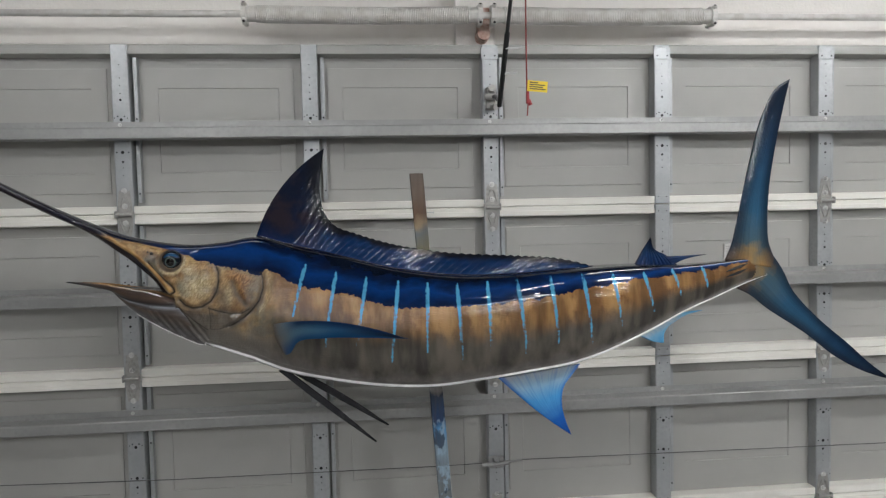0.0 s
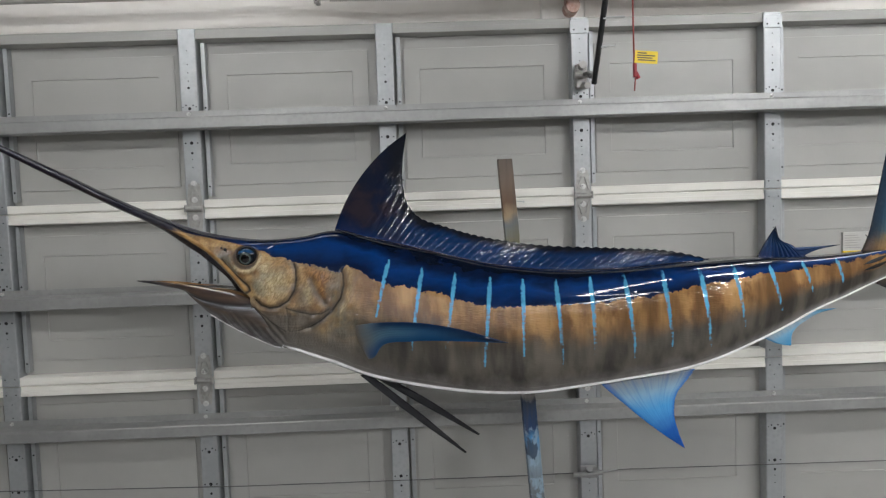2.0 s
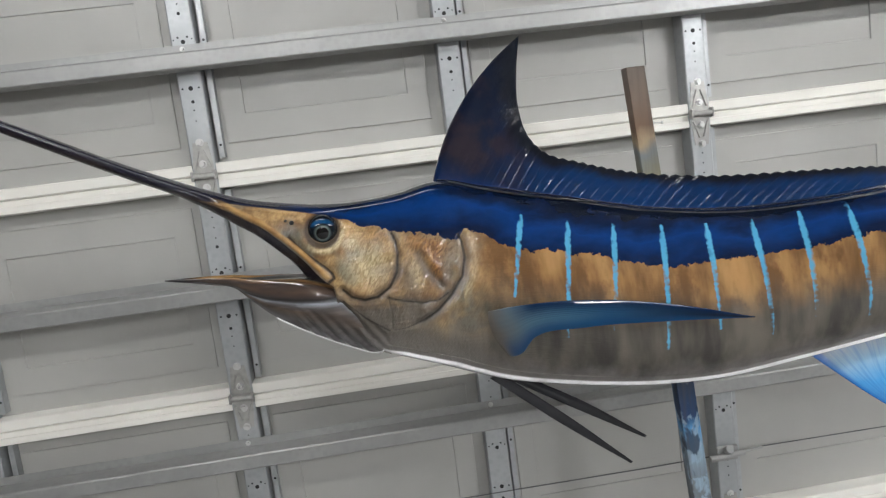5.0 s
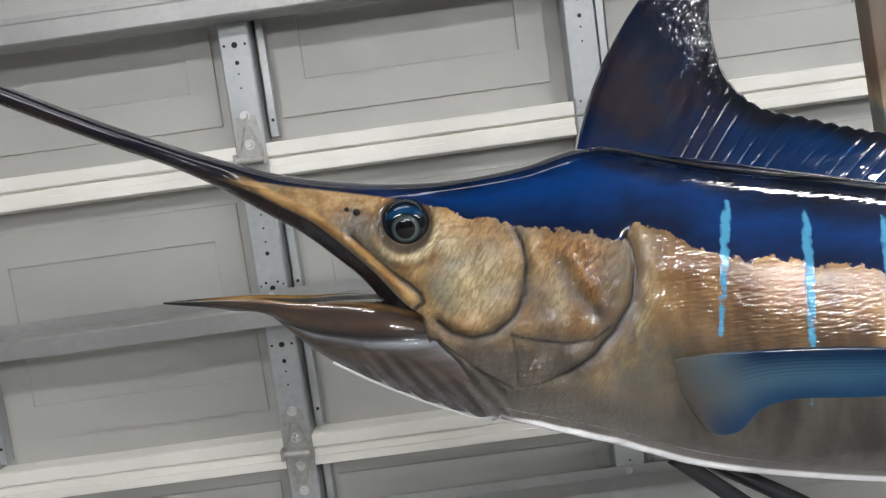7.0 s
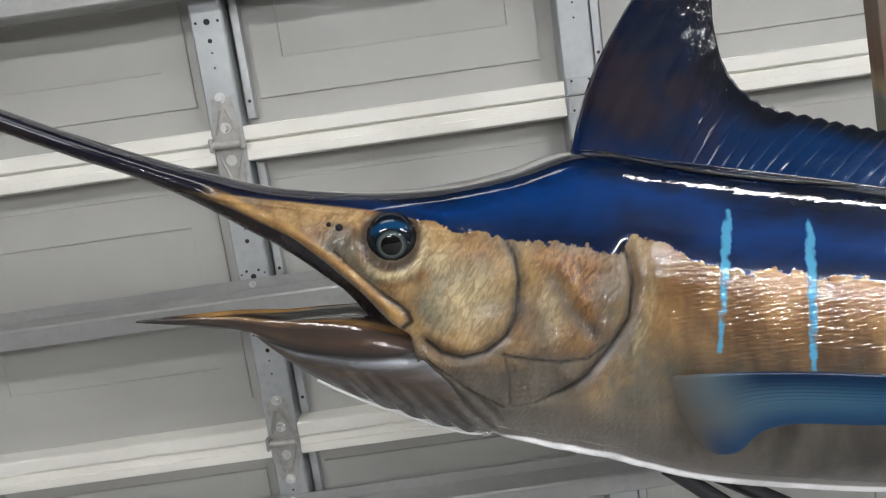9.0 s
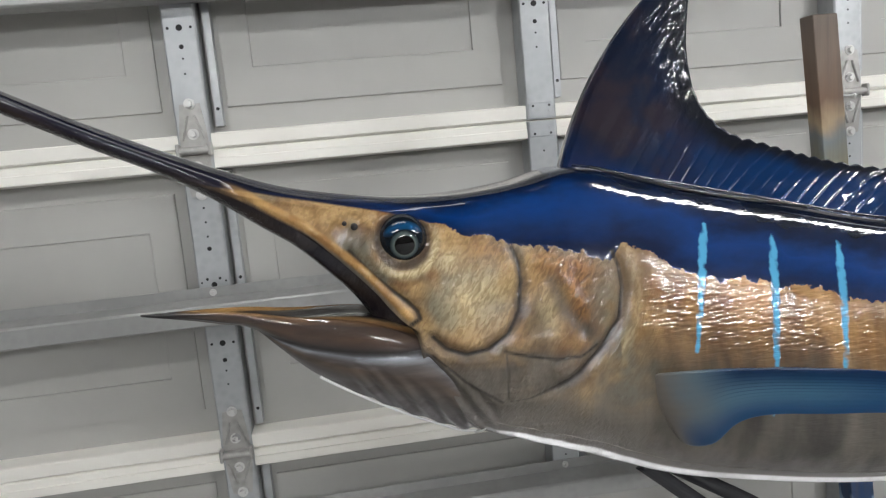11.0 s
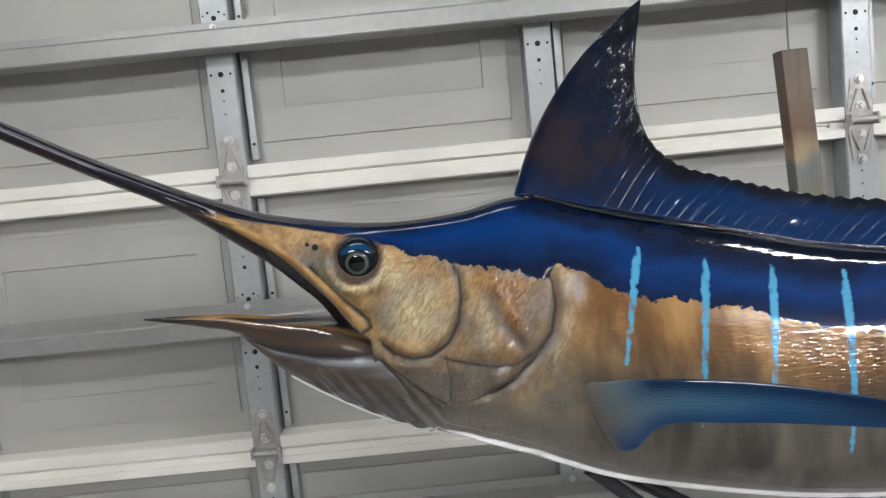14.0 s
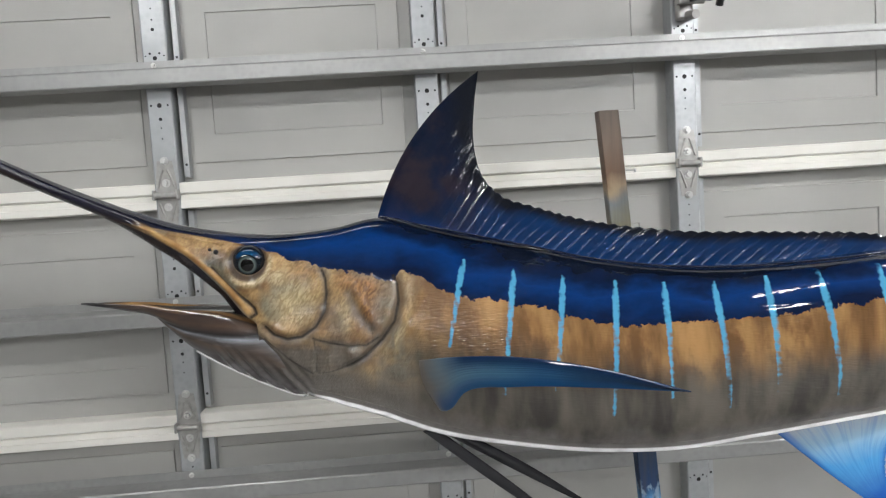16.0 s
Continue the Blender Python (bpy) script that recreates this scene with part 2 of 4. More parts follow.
def door_panel(x0, x1, z0, z1):
    bm = bmesh.new()
    ox, oz, ix, iz = 0.063, 0.08, 0.057, 0.074
    loops = [ring(bm, x0, x1, z0, z1, BACK),
             ring(bm, x0 + ox, x1 - ox, z0 + oz, z1 - oz, BACK),
             ring(bm, x0 + ox + 0.001, x1 - ox - 0.001, z0 + oz + 0.0015, z1 - oz - 0.0015, BACK - 0.005),
             ring(bm, x0 + ox + ix, x1 - ox - ix, z0 + oz + iz, z1 - oz - iz, BACK - 0.006),
             ring(bm, x0 + ox + ix + 0.0015, x1 - ox - ix - 0.0015, z0 + oz + iz + 0.0015, z1 - oz - iz - 0.0015, BACK - 0.002)]
    for a, b in zip(loops, loops[1:]):
        join(bm, a, b)
    bm.faces.new(loops[-1])
    back = ring(bm, x0, x1, z0, z1, BACK + 0.03)
    join(bm, loops[0], back)
    bm.faces.new(back)
    return bm


edges = [DX0] + STILES[1:-1] + [DX1]
for row in range(4):
    for a, b in zip(edges, edges[1:]):
        part("panel", door_panel(a, b, SEAM[row], SEAM[row + 1]), SKIN, door)


def hole(bm, x, z, r, y=FACE, n=8):
    rod(bm, (x, y - 0.0006, z), (x, y + 0.001, z), r, n, 1)


def stile(x, row, mats):
    """A galvanised channel on the back of one section, with a set-back lip and punched holes."""
    bm = bmesh.new()
    z0, z1 = SEAM[row] + 0.002, SEAM[row + 1] - 0.002
    w = 0.031
    prism_z(bm, [(x - w, BACK - 0.003), (x - w, FACE + 0.003), (x - w + 0.003, FACE), (x + w - 0.003, FACE), (x + w, FACE + 0.003), (x + w, BACK - 0.003)], z0, z1)
    lo, hi = z0 + 0.042, z1 - 0.042
    prism_z(bm, [(x + w + 0.009, BACK - 0.002), (x + w + 0.009, FACE + 0.028), (x + w + 0.023, FACE + 0.028), (x + w + 0.023, BACK - 0.002)], lo, hi)
    for dz in (0.352, 0.075):
        rod(bm, (x + w + 0.016, FACE + 0.0274, z0 + dz), (x + w + 0.016, FACE + 0.029, z0 + dz), 0.0035, 8, 1)
    base = (row - 3) * 0.6115
    zs = [(2.047, 0.0062, 0), (2.047, 0.0028, -0.021), (2.047, 0.0028, 0.021), (2.012, 0.0045, 0), (1.99, 0.002, 0), (1.962, 0.002, 0),
          (2.166, 0.0058, 0), (2.178, 0.0028, -0.012), (2.178, 0.0028, 0.012), (2.172, 0.002, -0.023), (2.172, 0.002, 0.023), (2.238, 0.0045, 0), (2.262, 0.0022, 0), (2.29, 0.0022, 0), (2.318, 0.0022, 0), (2.366, 0.002, 0)]
    for z, r, dx in zs:
        hole(bm, x + dx, z + base, r)
    return part("stile", bm, mats, door, "", False)


def bolt(parent, x, y, z, r=0.0075, n=6):
    bm = bmesh.new()
    rod(bm, (x, y, z), (x, y - 0.009, z), r, n, 0, r * 0.85)
    rod(bm, (x, y, z), (x, y - 0.0025, z), r * 1.4, 14)
    return part("bolt", bm, BOLT, parent, "zinc-plated bolt head")


for k, x in enumerate(STILES[1:-1], 1):
    for row in range(4):
        body = stile(x, row, [ZINC, DARK])

# cream edge rails on both sides of each seam
for row in range(4):
    for side, (z0, z1) in (("lower", (SEAM[row] + 0.0005, SEAM[row] + 0.031)), ("upper", (SEAM[row + 1] - 0.036, SEAM[row + 1] - 0.0005))):
        bm = bmesh.new()
        y = FACE + 0.003
        if side == "upper":
            prof = [(BACK - 0.001, z0 - 0.004), (y + 0.001, z0), (y, z0 + 0.002), (y + 0.0006, z0 + 0.018), (y + 0.004, z0 + 0.019), (y + 0.004, z1 - 0.003), (y + 0.008, z1), (BACK - 0.001, z1)]
        else:
            prof = [(BACK - 0.001, z0), (y + 0.006, z0), (y, z0 + 0.004), (y, z1 - 0.002), (y + 0.003, z1), (BACK - 0.001, z1)]
        prism_x(bm, prof, DX0 + 0.003, DX1 - 0.003, 0, True)
        topmost = row == 3 and side == "upper"
        part("rail", bm, SKIN if topmost else CREAM, door, "grey painted top edge rail" if topmost else "cream painted edge rail")


def strut(z):
    """A hat-shaped stiffening bar; z is the middle of its front."""
    bm = bmesh.new()
    y = FACE - 0.0025
    h = 0.02
    hat = [(y + 0.002, z + 0.047), (y, z + 0.047), (y, z + h + 0.006), (y - 0.052, z + h + 0.001), (y - 0.055, z + h - 0.003), (y - 0.055, z - h + 0.003), (y - 0.052, z - h), (y, z - h - 0.001), (y + 0.002, z - h - 0.001)]
    prism_x(bm, hat, DX0 + 0.05, DX1 - 0.05, 0, True)
    ob = part("strut", bm, DULL, door, "long horizontal galvanised steel strut")
    for x in STILES[1:-1]:
        bolt(ob, x - 0.004, y, z + 0.036, 0.005)
    return ob


for z in (2.111, 1.504, 1.038, 0.30):
    strut(z)


def hinge(x, z):
    """Two bent leaves with raised ribs, a knuckle across the seam and four bolts."""
    bm = bmesh.new()
    y = FACE - 0.0025
    for s in (1, -1):
        pts = [(-0.026, 0.006), (0.026, 0.006), (0.026, 0.03), (0.019, 0.088), (-0.019, 0.088), (-0.026, 0.03)]
        f = [bm.verts.new((x + a, y, z + s * b)) for a, b in pts]
        g = [bm.verts.new((x + a, y + 0.002, z + s * b)) for a, b in pts]
        bm.faces.new(f)
        bm.faces.new(g)
        for i in range(6):
            bm.faces.new((f[i], f[(i + 1) % 6], g[(i + 1) % 6], g[i]))
        for side in (-1, 1):
            tube_along(bm, [(x + side * 0.021, y - 0.001, z + s * 0.02), (x + side * 0.006, y - 0.002, z + s * 0.066)], 0.0028, 6)
        box(bm, x - 0.024, x + 0.024, y - 0.012, y + 0.001, z + s * 0.004 - 0.003, z + s * 0.004 + 0.003)
    ob = part("hinge", bm, HINGE, door, "galvanised hinge bridging two door sections")
    kb = bmesh.new()
    rod(kb, (x - 0.031, y - 0.012, z), (x + 0.031, y - 0.012, z), 0.0075, 14)
    box(kb, x - 0.033, x - 0.026, y - 0.02, y, z - 0.012, z + 0.014, 0, 0.002)
    box(kb, x + 0.026, x + 0.033, y - 0.02, y, z - 0.012, z + 0.014, 0, 0.002)
    part("knuckle", kb, HINGE, ob)
    for dz in (0.031, 0.088, -0.031, -0.085):
        bolt(ob, x, y, z + dz)
    return ob


def plate(x, z):
    bm = bmesh.new()
    for s in (1, -1):
        box(bm, x - 0.027, x + 0.027, FACE - 0.002, FACE, z + s * 0.004 if s > 0 else z - 0.034, z + 0.034 if s > 0 else z - 0.004, 0, 0.0008)
        for dx in (-0.017, 0.017):
            rod(bm, (x + dx, FACE - 0.004, z + s * 0.018), (x + dx, FACE - 0.001, z + s * 0.018), 0.004, 8)
            rod(bm, (x + dx, FACE - 0.0026, z + s * 0.028), (x + dx, FACE - 0.0015, z + s * 0.028), 0.0025, 8, 1)
    return part("seam_plate", bm, [ZINC, DARK], door, "small galvanised plate over a seam")


for row in (1, 2, 3):
    for k, x in enumerate(STILES[1:-1], 1):
        if k % 2 == 0:
            hinge(x, SEAM[row])
        else:
            plate(x, SEAM[row])

# top plates on two stiles
for x in (STILES[4], STILES[5], STILES[6]):
    bm = bmesh.new()
    box(bm, x - 0.034, x + 0.034, FACE - 0.004, FACE - 0.001, 2.385, 2.43, 0, 0.001)
    for dx in (-0.02, 0.02):
        rod(bm, (x + dx, FACE - 0.006, 2.418), (x + dx, FACE - 0.003, 2.418), 0.004, 8)
        rod(bm, (x + dx, FACE - 0.0046, 2.398), (x + dx, FACE - 0.003, 2.398), 0.0035, 8, 1)
    part("top_plate", bm, [ZINC, DARK], door, "galvanised plate at a stile's top end")

# lock and its pull cord
cx = STILES[4]
lock = thing("door_lock", (cx, FACE, 0.81), "worn grey slide lock on the door's middle stile", "lock")
bm = bmesh.new()
box(bm, cx - 0.035, cx + 0.03, FACE - 0.012, FACE - 0.001, 0.79, 0.835, 0, 0.003)
part("lock_plate", bm, DULL, lock)
bm = bmesh.new()
rod(bm, (cx - 0.06, FACE - 0.018, 0.806), (cx + 0.045, FACE - 0.018, 0.812), 0.009, 10)
rod(bm, (cx + 0.045, FACE - 0.016, 0.812), (cx + 0.1, FACE - 0.02, 0.82), 0.004, 8)
rod(bm, (cx - 0.005, FACE - 0.014, 0.82), (cx - 0.005, FACE - 0.034, 0.835), 0.012, 10)
part("bolt_bar", bm, DULL, lock)
cord = bmesh.new()
tube_along(cord, [(DX0 + 0.3, FACE - 0.012, 0.842), (-0.75, FACE - 0.012, 0.816), (0.25, FACE - 0.012, 0.81), (cx - 0.06, FACE - 0.012, 0.812)], 0.0019, 6)
tube_along(cord, [(cx + 0.1, FACE - 0.016, 0.82), (1.24, FACE - 0.012, 0.812), (DX1 - 0.3, FACE - 0.012, 0.795)], 0.0019, 6)
tagged(part("lock_cord", cord, GREYCORD), "thin dark cord running along the lower door", "cord")

# ---- above the door: springs, shaft, opener arm, release cord ----
SZ, SY = 2.531, 2.68
shaft = bmesh.new()
rod(shaft, (DX0 - 0.05, SY, SZ), (DX1 + 0.05, SY, SZ), 0.0125, 16)
tagged(part("spring_shaft", shaft, SPRING, smooth=True), "long white-oversprayed steel shaft carrying the door springs", "shaft")


def torsion_spring(x0, x1):
    ob = thing("torsion_spring", (x0, SY, SZ), "white oversprayed coil torsion spring above the garage door", "spring", "torsion springs")
    turns = int((x1 - x0 - 0.09) / 0.0066)
    pts = []
    for i in range(turns * 14 + 1):
        a = i / 14 * math.tau
        u = i / (turns * 14)
        sag = 0.004 * math.sin(u * math.pi)
        pts.append((x0 + 0.045 + (x1 - x0 - 0.09) * u, SY + 0.029 * math.cos(a), SZ - sag + 0.029 * math.sin(a)))
    part("coil", tube_along(bmesh.new(), pts, 0.0036, 5), SPRING, ob, smooth=True)
    for x, d in ((x0, 1), (x1, -1)):
        bm = bmesh.new()
        rod(bm, (x, SY, SZ), (x + d * 0.055, SY, SZ), 0.03, 20, 0, 0.026)
        rod(bm, (x - d * 0.004, SY, SZ), (x + d * 0.014, SY, SZ), 0.037, 20)
        for k in range(4):
            a = math.radians(45 + 90 * k)
            rod(bm, (x + d * 0.006, SY + 0.03 * math.cos(a), SZ + 0.03 * math.sin(a)), (x + d * 0.006, SY + 0.047 * math.cos(a), SZ + 0.047 * math.sin(a)), 0.009, 8)
            rod(bm, (x + d * 0.006, SY + 0.044 * math.cos(a), SZ + 0.044 * math.sin(a)), (x + d * 0.006, SY + 0.0475 * math.cos(a), SZ + 0.0475 * math.sin(a)), 0.005, 8, 1)
        part("winding_cone", bm, [SPRING, DARK], ob, smooth=False)
    return ob


torsion_spring(-0.41, 0.455)
torsion_spring(0.495, 1.355)
pad = part("spring_pad", box(bmesh.new(), 0.372, 0.53, 2.80, 2.82, 2.43, 2.72, 0, 0.004), PLASTER)
tagged(pad, "rough white plastered pad behind the spring bracket", "pad")
bracket = thing("spring_bracket", (0.475, 2.8, 2.5), "rusty centre bracket between the two springs", "bracket")
bm = bmesh.new()
box(bm, 0.462, 0.488, 2.68, 2.80, 2.50, 2.56, 0, 0.003)
rod(bm, (0.475, 2.735, 2.478), (0.475, 2.81, 2.478), 0.024, 16, 0, 0.028)
box(bm, 0.452, 0.498, 2.745, 2.79, 2.482, 2.53, 0, 0.004)
part("bearing_plate", bm, RUST, bracket, "rust-brown bearing plate")

arm = thing("garage_door_opener", (0.51, FACE, 2.2), "door opener with a straight black arm and steel rail", "door opener")
bm = bmesh.new()
tube_along(bm, [(0.489, 2.515, 2.172), (0.492, 2.30, 2.475), (0.496, 2.13, 2.715), (0.496, 2.09, 2.772)], 0.0062, 8)
tube_along(bm, [(0.4892, 2.515, 2.172), (0.4915, 2.36, 2.39)], 0.0088, 8)
tube_along(bm, [(0.492, 2.50, 2.2), (0.497, 2.58, 2.205), (0.503, 2.66, 2.228), (0.503, 2.715, 2.235)], 0.008, 8)
part("bar", bm, BLACK, arm)
bm = bmesh.new()
rod(bm, (0.49, 2.385, 2.345), (0.555, 2.385, 2.348), 0.0035, 8)
part("pin", bm, BOLT, arm)
bm = bmesh.new()
rod(bm, (0.49, 2.44, 2.272), (0.54, 2.44, 2.274), 0.004, 8)
part("pin", bm, BOLT, arm)
bm = bmesh.new()
box(bm, cx - 0.022, cx + 0.018, FACE - 0.03, FACE - 0.001, 2.19, 2.275, 0, 0.005)
rod(bm, (cx - 0.03, FACE - 0.045, 2.235), (cx + 0.04, FACE - 0.045, 2.235), 0.012, 12)
rod(bm, (cx, FACE - 0.02, 2.262), (cx, FACE - 0.05, 2.268), 0.014, 10)
rod(bm, (cx + 0.004, FACE - 0.02, 2.20), (cx + 0.012, FACE - 0.06, 2.195), 0.012, 10)
part("door_bracket", bm, HINGE, arm, "galvanised clevis bracket on the door")
rail_ = bmesh.new()
box(rail_, 0.475, 0.515, -1.6, 2.8, 2.77, 2.80, 0, 0.003)
part("rail", rail_, ZINC, arm, "long galvanised rail under the ceiling")

rel = thing("release_cord", (0.495, 2.085, 2.77), "red emergency release cord with a yellow warning tag", "release cord")
RX, RY = 0.494, 2.085
bm = bmesh.new()
tube_along(bm, [(RX + 0.002, RY, 2.772), (RX - 0.001, RY, 2.3), (RX, RY, 2.155)], 0.0022, 6)
tube_along(bm, [(RX + 0.003, RY, 2.12), (RX, RY, 2.083)], 0.0018, 6)
part("cord", bm, REDCORD, rel)
bm = bmesh.new()
box(bm, RX - 0.003, RX + 0.006, RY - 0.006, RY + 0.006, 2.118, 2.155, 0, 0.002)
rod(bm, (RX + 0.004, RY, 2.13), (RX + 0.011, RY, 2.114), 0.006, 8)
part("grip", bm, REDGRIP, rel, "red plastic pull grip")
bm = bmesh.new()
box(bm, RX, RX + 0.06, RY - 0.0075, RY - 0.0068, -0.016, 0.016)
bmesh.ops.rotate(bm, verts=bm.verts, cent=(RX, RY, 0), matrix=Matrix.Rotation(radians(5), 3, "Y"))
bmesh.ops.translate(bm, verts=bm.verts, vec=(0, 0, 2.17))
tag = part("tag", bm, TAG, rel, "yellow printed warning tag")
bm = bmesh.new()
for z, a, b in ((0.010, 0.006, 0.03), (0.004, 0.006, 0.052), (-0.002, 0.006, 0.046), (-0.008, 0.008, 0.054)):
    box(bm, RX + a, RX + b, RY - 0.0083, RY - 0.0074, z - 0.0016, z + 0.0016)
bmesh.ops.rotate(bm, verts=bm.verts, cent=(RX, RY, 0), matrix=Matrix.Rotation(radians(5), 3, "Y"))
bmesh.ops.translate(bm, verts=bm.verts, vec=(0, 0, 2.17))
part("print", bm, TAGMARK, tag, "dark unreadable print bars")

# ---- the post that carries the fish ----
post = thing("wooden_post", (0.30, 2.41, 0), "paint-stained wooden post standing behind the fish", "post")
bm = bmesh.new()
rows = []
for z, xl in ((0.0, 0.298), (0.82, 0.237), (1.2, 0.212), (1.935, 0.161)):
    rows.append([bm.verts.new((xl + a, 2.41 + b, z)) for a, b in ((0, -0.017), (0.044, -0.017), (0.044, 0.017), (0, 0.017))])
for a, b in zip(rows, rows[1:]):
    join(bm, a, b)
bm.faces.new(rows[0])
bm.faces.new(rows[-1])
bmesh.ops.bevel(bm, geom=list(bm.edges), offset=0.0015, segments=1, affect="EDGES")
part("board", bm, POST, post)
bm = bmesh.new()
rod(bm, (0.2, 2.405, 1.805), (0.238, 2.40, 1.803), 0.0016, 8)
rod(bm, (0.236, 2.40, 1.803), (0.239, 2.40, 1.803), 0.004, 8)
part("nail", bm, BOLT, post, "bent nail sticking out")
bm = bmesh.new()
box(bm, 0.13, 0.29, 2.28, 2.395, 1.40, 1.52, 0, 0.003)
part("mounting_block", bm, POST, post, "wooden block between post and fish")


# ---- the warning sticker on the door ----
WHITEP = painted("sticker_white", (0.56, 0.55, 0.52), (0.52, 0.51, 0.48), 0.4, 0.05, 30.0)
PRINT = Mat("sticker_print", 0.5).color((0.36, 0.35, 0.33))
MARK = Mat("sticker_mark", 0.5).color((0.12, 0.11, 0.10))
SY = BACK - 0.012
sticker = thing("sticker", (1.517, SY, 1.564), "white warning sticker with a yellow strip on the garage door", "sticker")
part("sheet", box(bmesh.new(), 1.465, 1.57, SY, SY + 0.0125, 1.5805, 1.648), WHITEP, sticker)
part("strip", box(bmesh.new(), 1.465, 1.57, SY, SY + 0.0125, 1.564, 1.58), TAG, sticker, "yellow strip")
for q in range(6):
    part("print", box(bmesh.new(), 1.471, 1.53 - 0.006 * (q % 3), SY - 0.0008, SY + 0.001, 1.590 + 0.009 * q, 1.5925 + 0.009 * q), PRINT, sticker, "grey line of print")
part("print", tube_along(bmesh.new(), [(1.545 + 0.012 * math.sin(a), SY - 0.0004, 1.615 + 0.022 * math.cos(a)) for a in np.linspace(0.2, 2.9, 14)], 0.0022, 6), MARK, sticker, "dark curved mark")

# ---- the fish ----
def smooth_line(knots):
    """A smooth function through (x, value) knots."""
    kx = np.array([k[0] for k in knots], float)
    kv = np.array([k[1] for k in knots], float)
    d = np.diff(kv) / np.diff(kx)
    m = np.concatenate(([d[0]], (d[:-1] * np.diff(kx)[1:] + d[1:] * np.diff(kx)[:-1]) / (kx[2:] - kx[:-2]), [d[-1]]))

    def at(x):
        x = np.clip(np.asarray(x, float), kx[0], kx[-1])
        i = np.clip(np.searchsorted(kx, x, side="right") - 1, 0, len(kx) - 2)
        h = kx[i + 1] - kx[i]
        t = (x - kx[i]) / h
        return ((2 * t**3 - 3 * t**2 + 1) * kv[i] + (t**3 - 2 * t**2 + t) * h * m[i] + (3 * t**2 - 2 * t**3) * kv[i + 1] + (t**3 - t**2) * h * m[i + 1])

    return at


MID = smooth_line([(-1.42, 2.09), (-1.1, 2.11), (-0.84, 2.13), (-0.55, 2.17), (-0.3, 2.218), (0.1, 2.222), (0.3, 2.198), (0.6, 2.13), (0.85, 2.11), (1.0, 2.12), (1.2, 2.15), (1.28, 2.16)])
TOP = smooth_line([(-1.42, 2.13), (-1.0, 1.913), (-0.857, 1.836), (-0.742, 1.782), (-0.679, 1.757), (-0.614, 1.741), (-0.547, 1.730), (-0.477, 1.726), (-0.405, 1.730), (-0.315, 1.743),
                   (-0.234, 1.722), (-0.065, 1.678), (0.108, 1.634), (0.282, 1.612), (0.454, 1.613), (0.623, 1.626), (0.827, 1.634), (0.977, 1.629), (1.115, 1.633), (1.2, 1.637), (1.28, 1.62)])
BOTTOM = smooth_line([(-1.42, 2.126), (-1.0, 1.888), (-0.86, 1.812), (-0.80, 1.781), (-0.747, 1.747), (-0.70, 1.712), (-0.663, 1.685), (-0.628, 1.646), (-0.604, 1.617), (-0.58, 1.578), (-0.55, 1.528),
                      (-0.51, 1.46), (-0.469, 1.426), (-0.41, 1.40), (-0.33, 1.365), (-0.247, 1.328), (-0.09, 1.288), (0.1, 1.263), (0.205, 1.261), (0.363, 1.281), (0.5, 1.306), (0.62, 1.329),
                      (0.707, 1.357), (0.795, 1.395), (0.884, 1.436), (0.977, 1.48), (1.075, 1.515), (1.2, 1.56), (1.28, 1.585)])
WIDE = smooth_line([(-1.42, 0.003), (-1.0, 0.017), (-0.857, 0.024), (-0.742, 0.033), (-0.65, 0.05), (-0.55, 0.078), (-0.45, 0.099), (-0.3, 0.121), (-0.1, 0.136), (0.2, 0.133), (0.45, 0.115),
                    (0.65, 0.098), (0.85, 0.07), (1.0, 0.045), (1.115, 0.03), (1.2, 0.02), (1.28, 0.003)])
BOUND = smooth_line([(-1.42, 2.12), (-1.0, 1.896), (-0.86, 1.822), (-0.76, 1.768), (-0.718, 1.757), (-0.67, 1.744), (-0.609, 1.728), (-0.558, 1.715), (-0.507, 1.698), (-0.452, 1.674), (-0.40, 1.656),
                     (-0.357, 1.651), (-0.318, 1.640), (-0.299, 1.632), (-0.285, 1.65), (-0.259, 1.640), (-0.21, 1.611), (-0.063, 1.571), (0.103, 1.526), (0.27, 1.526), (0.369, 1.530), (0.516, 1.547),
                     (0.679, 1.575), (0.845, 1.596), (1.023, 1.610), (1.2, 1.63)])
STRIPES = [(-0.167, 1.660, -0.206, 1.509), (-0.078, 1.636, -0.117, 1.408), (0.012, 1.622, -0.022, 1.42), (0.105, 1.604, 0.078, 1.366), (0.191, 1.595, 0.184, 1.392), (0.278, 1.593, 0.286, 1.366),
           (0.368, 1.597, 0.372, 1.391), (0.452, 1.604, 0.476, 1.377), (0.548, 1.61, 0.568, 1.411), (0.642, 1.616, 0.67, 1.407), (0.731, 1.62, 0.759, 1.458), (0.829, 1.618, 0.862, 1.496),
           (0.926, 1.621, 0.957, 1.533), (1.032, 1.622, 1.053, 1.55)]
GILL_A = [(-0.420, 1.660), (-0.415, 1.645), (-0.414, 1.62), (-0.420, 1.589), (-0.436, 1.563), (-0.461, 1.548), (-0.486, 1.546), (-0.508, 1.555), (-0.522, 1.570)]
GILL_B = [(-0.308, 1.66), (-0.299, 1.648), (-0.291, 1.625), (-0.290, 1.597), (-0.299, 1.563), (-0.322, 1.533), (-0.35, 1.508), (-0.382, 1.491), (-0.417, 1.482), (-0.438, 1.481)]
GILL_C = [(-0.442, 1.544), (-0.413, 1.534), (-0.38, 1.525), (-0.35, 1.526), (-0.330, 1.537)]
GILL_D = [(-0.441, 1.546), (-0.438, 1.515), (-0.441, 1.484)]
